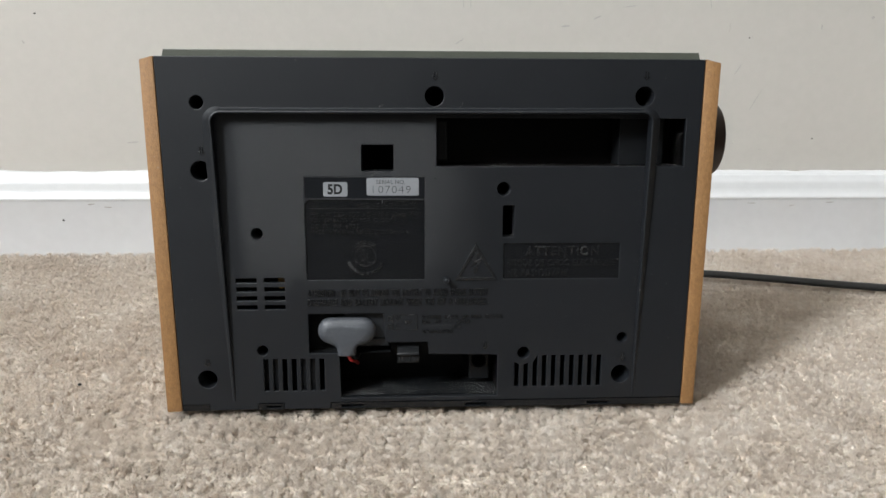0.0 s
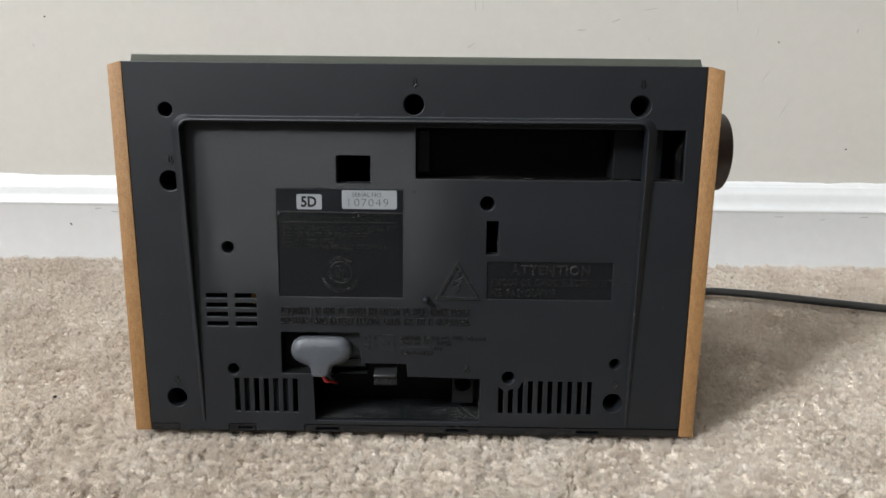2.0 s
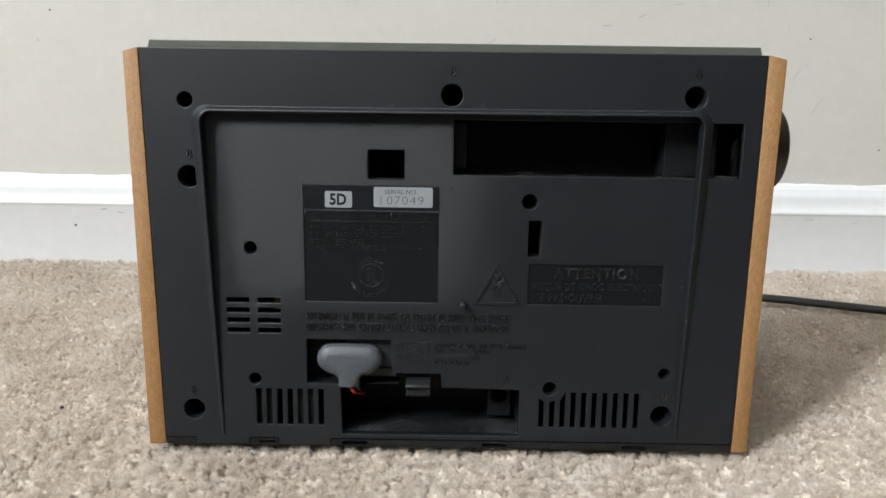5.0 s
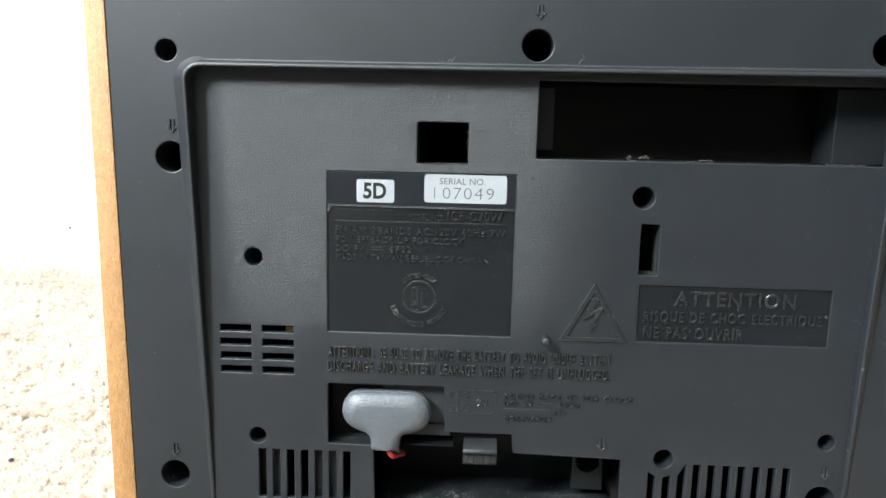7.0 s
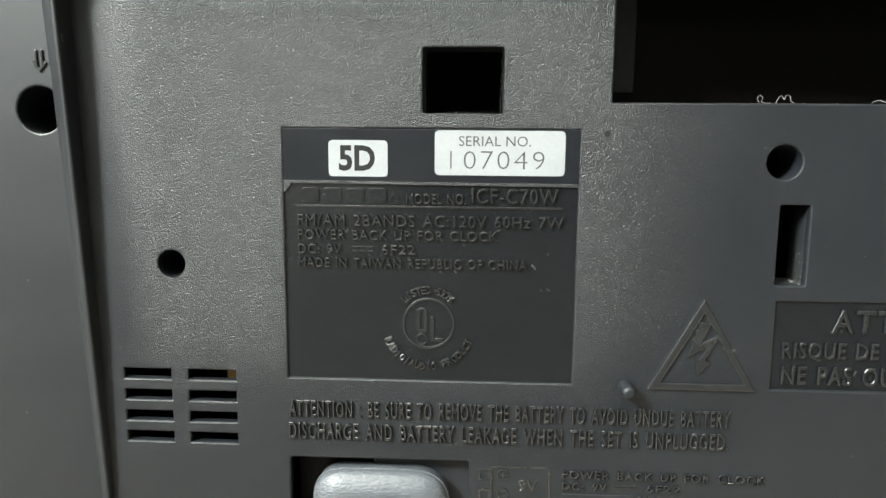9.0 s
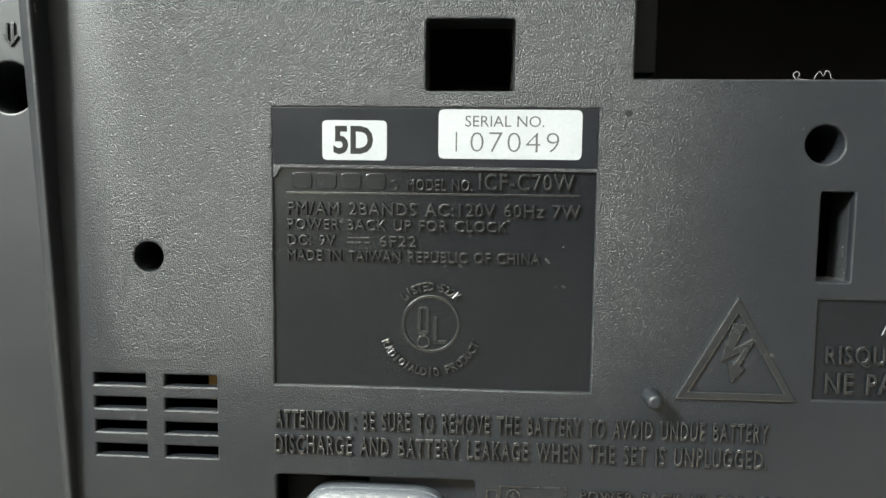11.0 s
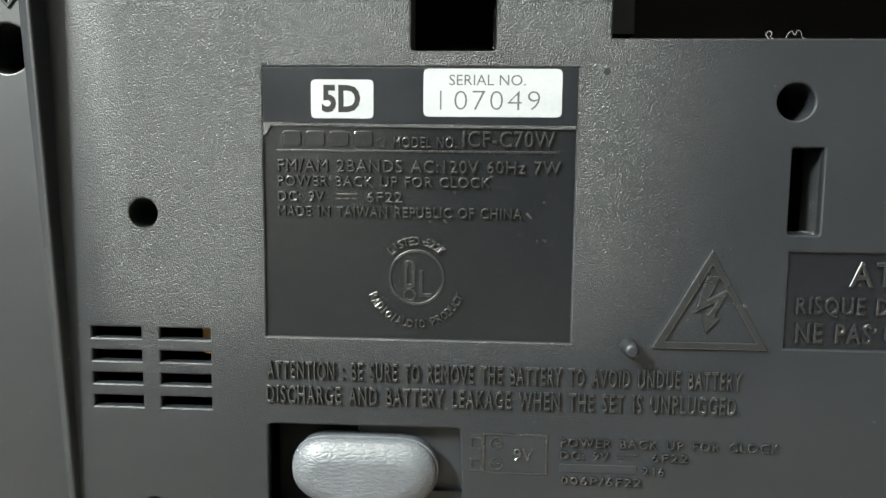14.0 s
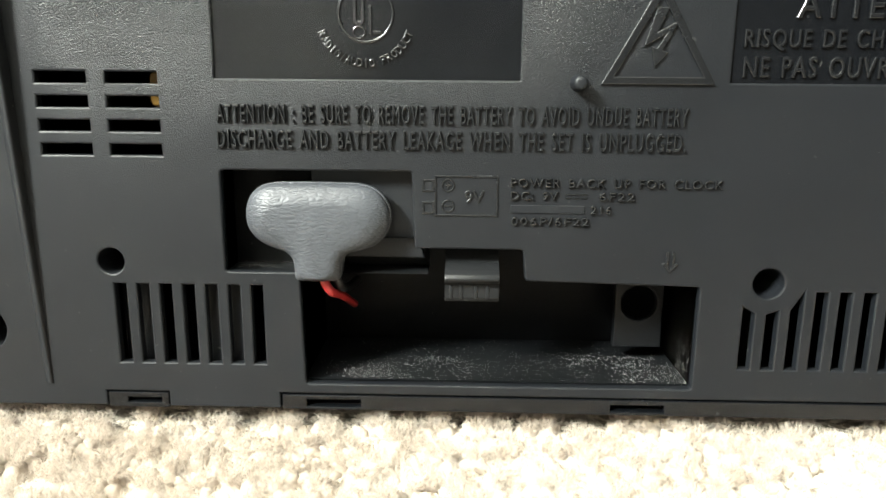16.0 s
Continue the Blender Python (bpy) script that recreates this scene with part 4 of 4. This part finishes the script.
part("red_wire", bm_tube([(-0.0312, 0.0010, 0.0320), (-0.0308, 0.0010, 0.0298), (-0.0302, 0.0012, 0.0282), (-0.0294, 0.0022, 0.0267), (-0.0288, 0.0052, 0.0255), (-0.0284, 0.0100, 0.0236), (-0.0281, 0.0155, 0.0211), (-0.0279, 0.0210, 0.0187)], 0.00085), WIRE_RED, snap_ob, "thin red wire", 80)
part("black_wire", bm_tube([(-0.0292, 0.003, 0.0315), (-0.0284, 0.0034, 0.0285), (-0.0278, 0.006, 0.0266), (-0.0274, 0.011, 0.0255), (-0.027, 0.02, 0.0245)], 0.0009), WIRE_BLACK, snap_ob, "thin black wire", 80)


def lint(name, boxes, count, size, seed, parent, label, clump=0.0, material=DUST):
    """Loose specks of lint lying in the given boxes (millimetres: x0, y0, z0, x1, y1, z1), gathered in soft clumps of the given size."""
    rng = np.random.default_rng(seed)
    verts, faces = [], []
    for x0, y0, z0, x1, y1, z1 in boxes:
        for _ in range(count):
            c = np.array([x0, y0, z0]) + rng.random(3) * (np.array([x1, y1, z1]) - (x0, y0, z0))
            if clump and noise.noise(c / clump) + rng.normal(0, 0.22) < 0.16:
                continue
            k = len(verts)
            verts += [tuple((c + rng.normal(0, size, 3)) / 1000) for _ in range(4)]
            faces += [(k, k + 1, k + 2), (k, k + 2, k + 3), (k, k + 3, k + 1), (k + 1, k + 3, k + 2)]
    mesh = bpy.data.meshes.new(name)
    mesh.from_pydata(verts, [], faces)
    mesh.materials.append(material)
    ob = hold(name, mesh, parent, label)
    return tagged(ob, kind="stuff")


lint("lint", [(-33, 2, 9.07, 39, 25, 9.11), (-28, 3, 9.07, -2, 15, 9.12), (18, 2, 9.07, 39.5, 17, 9.14)], 2200, 0.040, 11, radio, "pale dust specks", 9.0, LINT_WHITE)
lint("lint", [(-34, 2, 9.08, 39.4, 12, 9.12), (-34, 2, 9.08, 39.4, 25, 9.12)], 420, 0.055, 20, radio, "pale dust specks", 0.0, LINT_WHITE)
lint("lint", [(36, 2, 9.07, 39.5, 12, 9.2), (39.4, 2, 9.2, 39.6, 18, 26), (39.4, 2, 9.2, 39.6, 10, 16)], 230, 0.036, 19, radio, "pale dust specks")
lint("lint", [(12, 2.0, 118.7, 104, 4.5, 119.0), (112, 2.5, 119.0, 124, 6, 119.5), (122.8, 2.5, 119.5, 124.1, 9, 134)], 150, 0.07, 12, radio, "pale dust specks")
lint("lint", [(-48.5, 2.2, 31.3, -35.5, 8.5, 31.45)], 700, 0.028, 13, radio, "pale dust specks")
lint("lint", [(-82, -2.2, 143.4, 100, -0.3, 144.9), (-25, -1.5, 143.8, 18, -0.3, 144.9), (60, -1.5, 143.9, 104, -0.3, 145.0)], 110, 0.05, 14, radio, "pale dust specks")
lint("lint", [(92, 0.6, 118.7, 103, 4, 119.1), (103.6, -0.6, 60, 106.3, 0.0, 118), (10.7, 0.4, 118.6, 60, 2.5, 118.9)], 90, 0.06, 15, radio, "pale dust specks")
lint("lint", [(-80, -0.04, 10, 103, -0.01, 116)], 260, 0.035, 16, radio, "pale dust specks")
lint("lint", [(x0, 0.6, 13.6, x0 + 0.25, 4.0, 27.0) for x0 in (52.3 + 4.42 * k for k in range(2, 9))] + [(50.1, 0.6, 13.4, 50.4, 4, 24)], 60, 0.035, 17, radio, "pale dust specks")
lint("lint", [(-23.0, 0.5, 116.8, -9.0, 5, 117.2), (-9.2, 0.5, 117.0, -8.9, 5, 128.0), (-23.1, 0.5, 117.0, -22.8, 5, 128.0), (41.5, 0.6, 86.3, 46.5, 5, 86.6), (46.2, 0.6, 86.5, 46.5, 4, 92)], 45, 0.05, 18, radio, "pale dust specks")


def hair(points):
    """A curled hair of lint lying on the lower edge of the slot (millimetres)."""
    part("lint_hair", bm_tube([(x / 1000, y / 1000, z / 1000) for x, y, z in points], 0.000036, 5, 1.0, 6), DUST, radio, "pale curled lint", 80)


hair([(36.6, 1.0, 118.9), (36.2, 1.2, 119.6), (36.7, 1.3, 120.2), (37.2, 1.2, 119.8), (36.9, 1.1, 119.2), (37.6, 1.2, 118.9), (38.6, 1.2, 118.95)])
hair([(39.4, 1.0, 118.9), (39.8, 1.2, 119.7), (40.4, 1.3, 120.2), (40.9, 1.2, 119.5), (41.3, 1.2, 120.3), (41.9, 1.3, 120.1), (42.1, 1.1, 119.2), (42.7, 1.1, 118.9)])
hair([(56.0, 1.0, 119.0), (57.2, 1.2, 119.5), (58.4, 1.2, 119.1), (59.0, 1.2, 119.6), (60.2, 1.2, 119.0)])
hair([(-15.0, -0.3, 145.0), (-14.6, -0.9, 145.6), (-13.8, -0.7, 145.2), (-13.2, -0.5, 146.3)])
hair([(21.0, -0.3, 144.9), (21.5, -1.0, 145.8), (22.4, -0.8, 146.4), (22.0, -0.6, 147.4)])
slab("circuit_component", [rounded(box2(-63.3, 61.2, -60.4, 67.6), 1.2, 3)], 6.0, 6, COMPONENT_YELLOW, radio, "yellow electronic component behind the vents", 0.0004)
slab("snap_backing", [[(-33.0, 33.6), (-11.6, 33.4), (-12.6, 36.4), (-12.9, 50.4), (-33.0, 50.4)]], 3.4, 1.5, RIM_PLASTIC, radio, "plain backing beside the battery snap", 0.0003)

# ---- power cord on the carpet ----
cord = part("power_cord", bm_tube([(0.10, 0.155, 0.010), (0.16, 0.185, 0.008), (0.205, 0.202, 0.006), (0.235, 0.199, 0.006), (0.28, 0.186, 0.0055), (0.32, 0.174, 0.005), (0.37, 0.160, 0.005), (0.46, 0.130, 0.005), (0.60, 0.10, 0.005)], 0.0026, 12, 1.6), CORD_BLACK, None, "flat black power cord lying on the carpet", 80)
tagged(cord, category="power cord")

# a dark crumb on the pile
crumb = bmesh.new()
bmesh.ops.create_icosphere(crumb, subdivisions=2, radius=0.0010)
for v in crumb.verts:
    v.co *= 1 + 0.45 * noise.noise(v.co * 900)
    v.co.z *= 0.6
crumb.transform(pose(-0.1705, 0.0315, 0.0030))
tagged(part("crumb", crumb, CORD_BLACK, None, "tiny dark crumb lying on the beige carpet"), category="crumb")
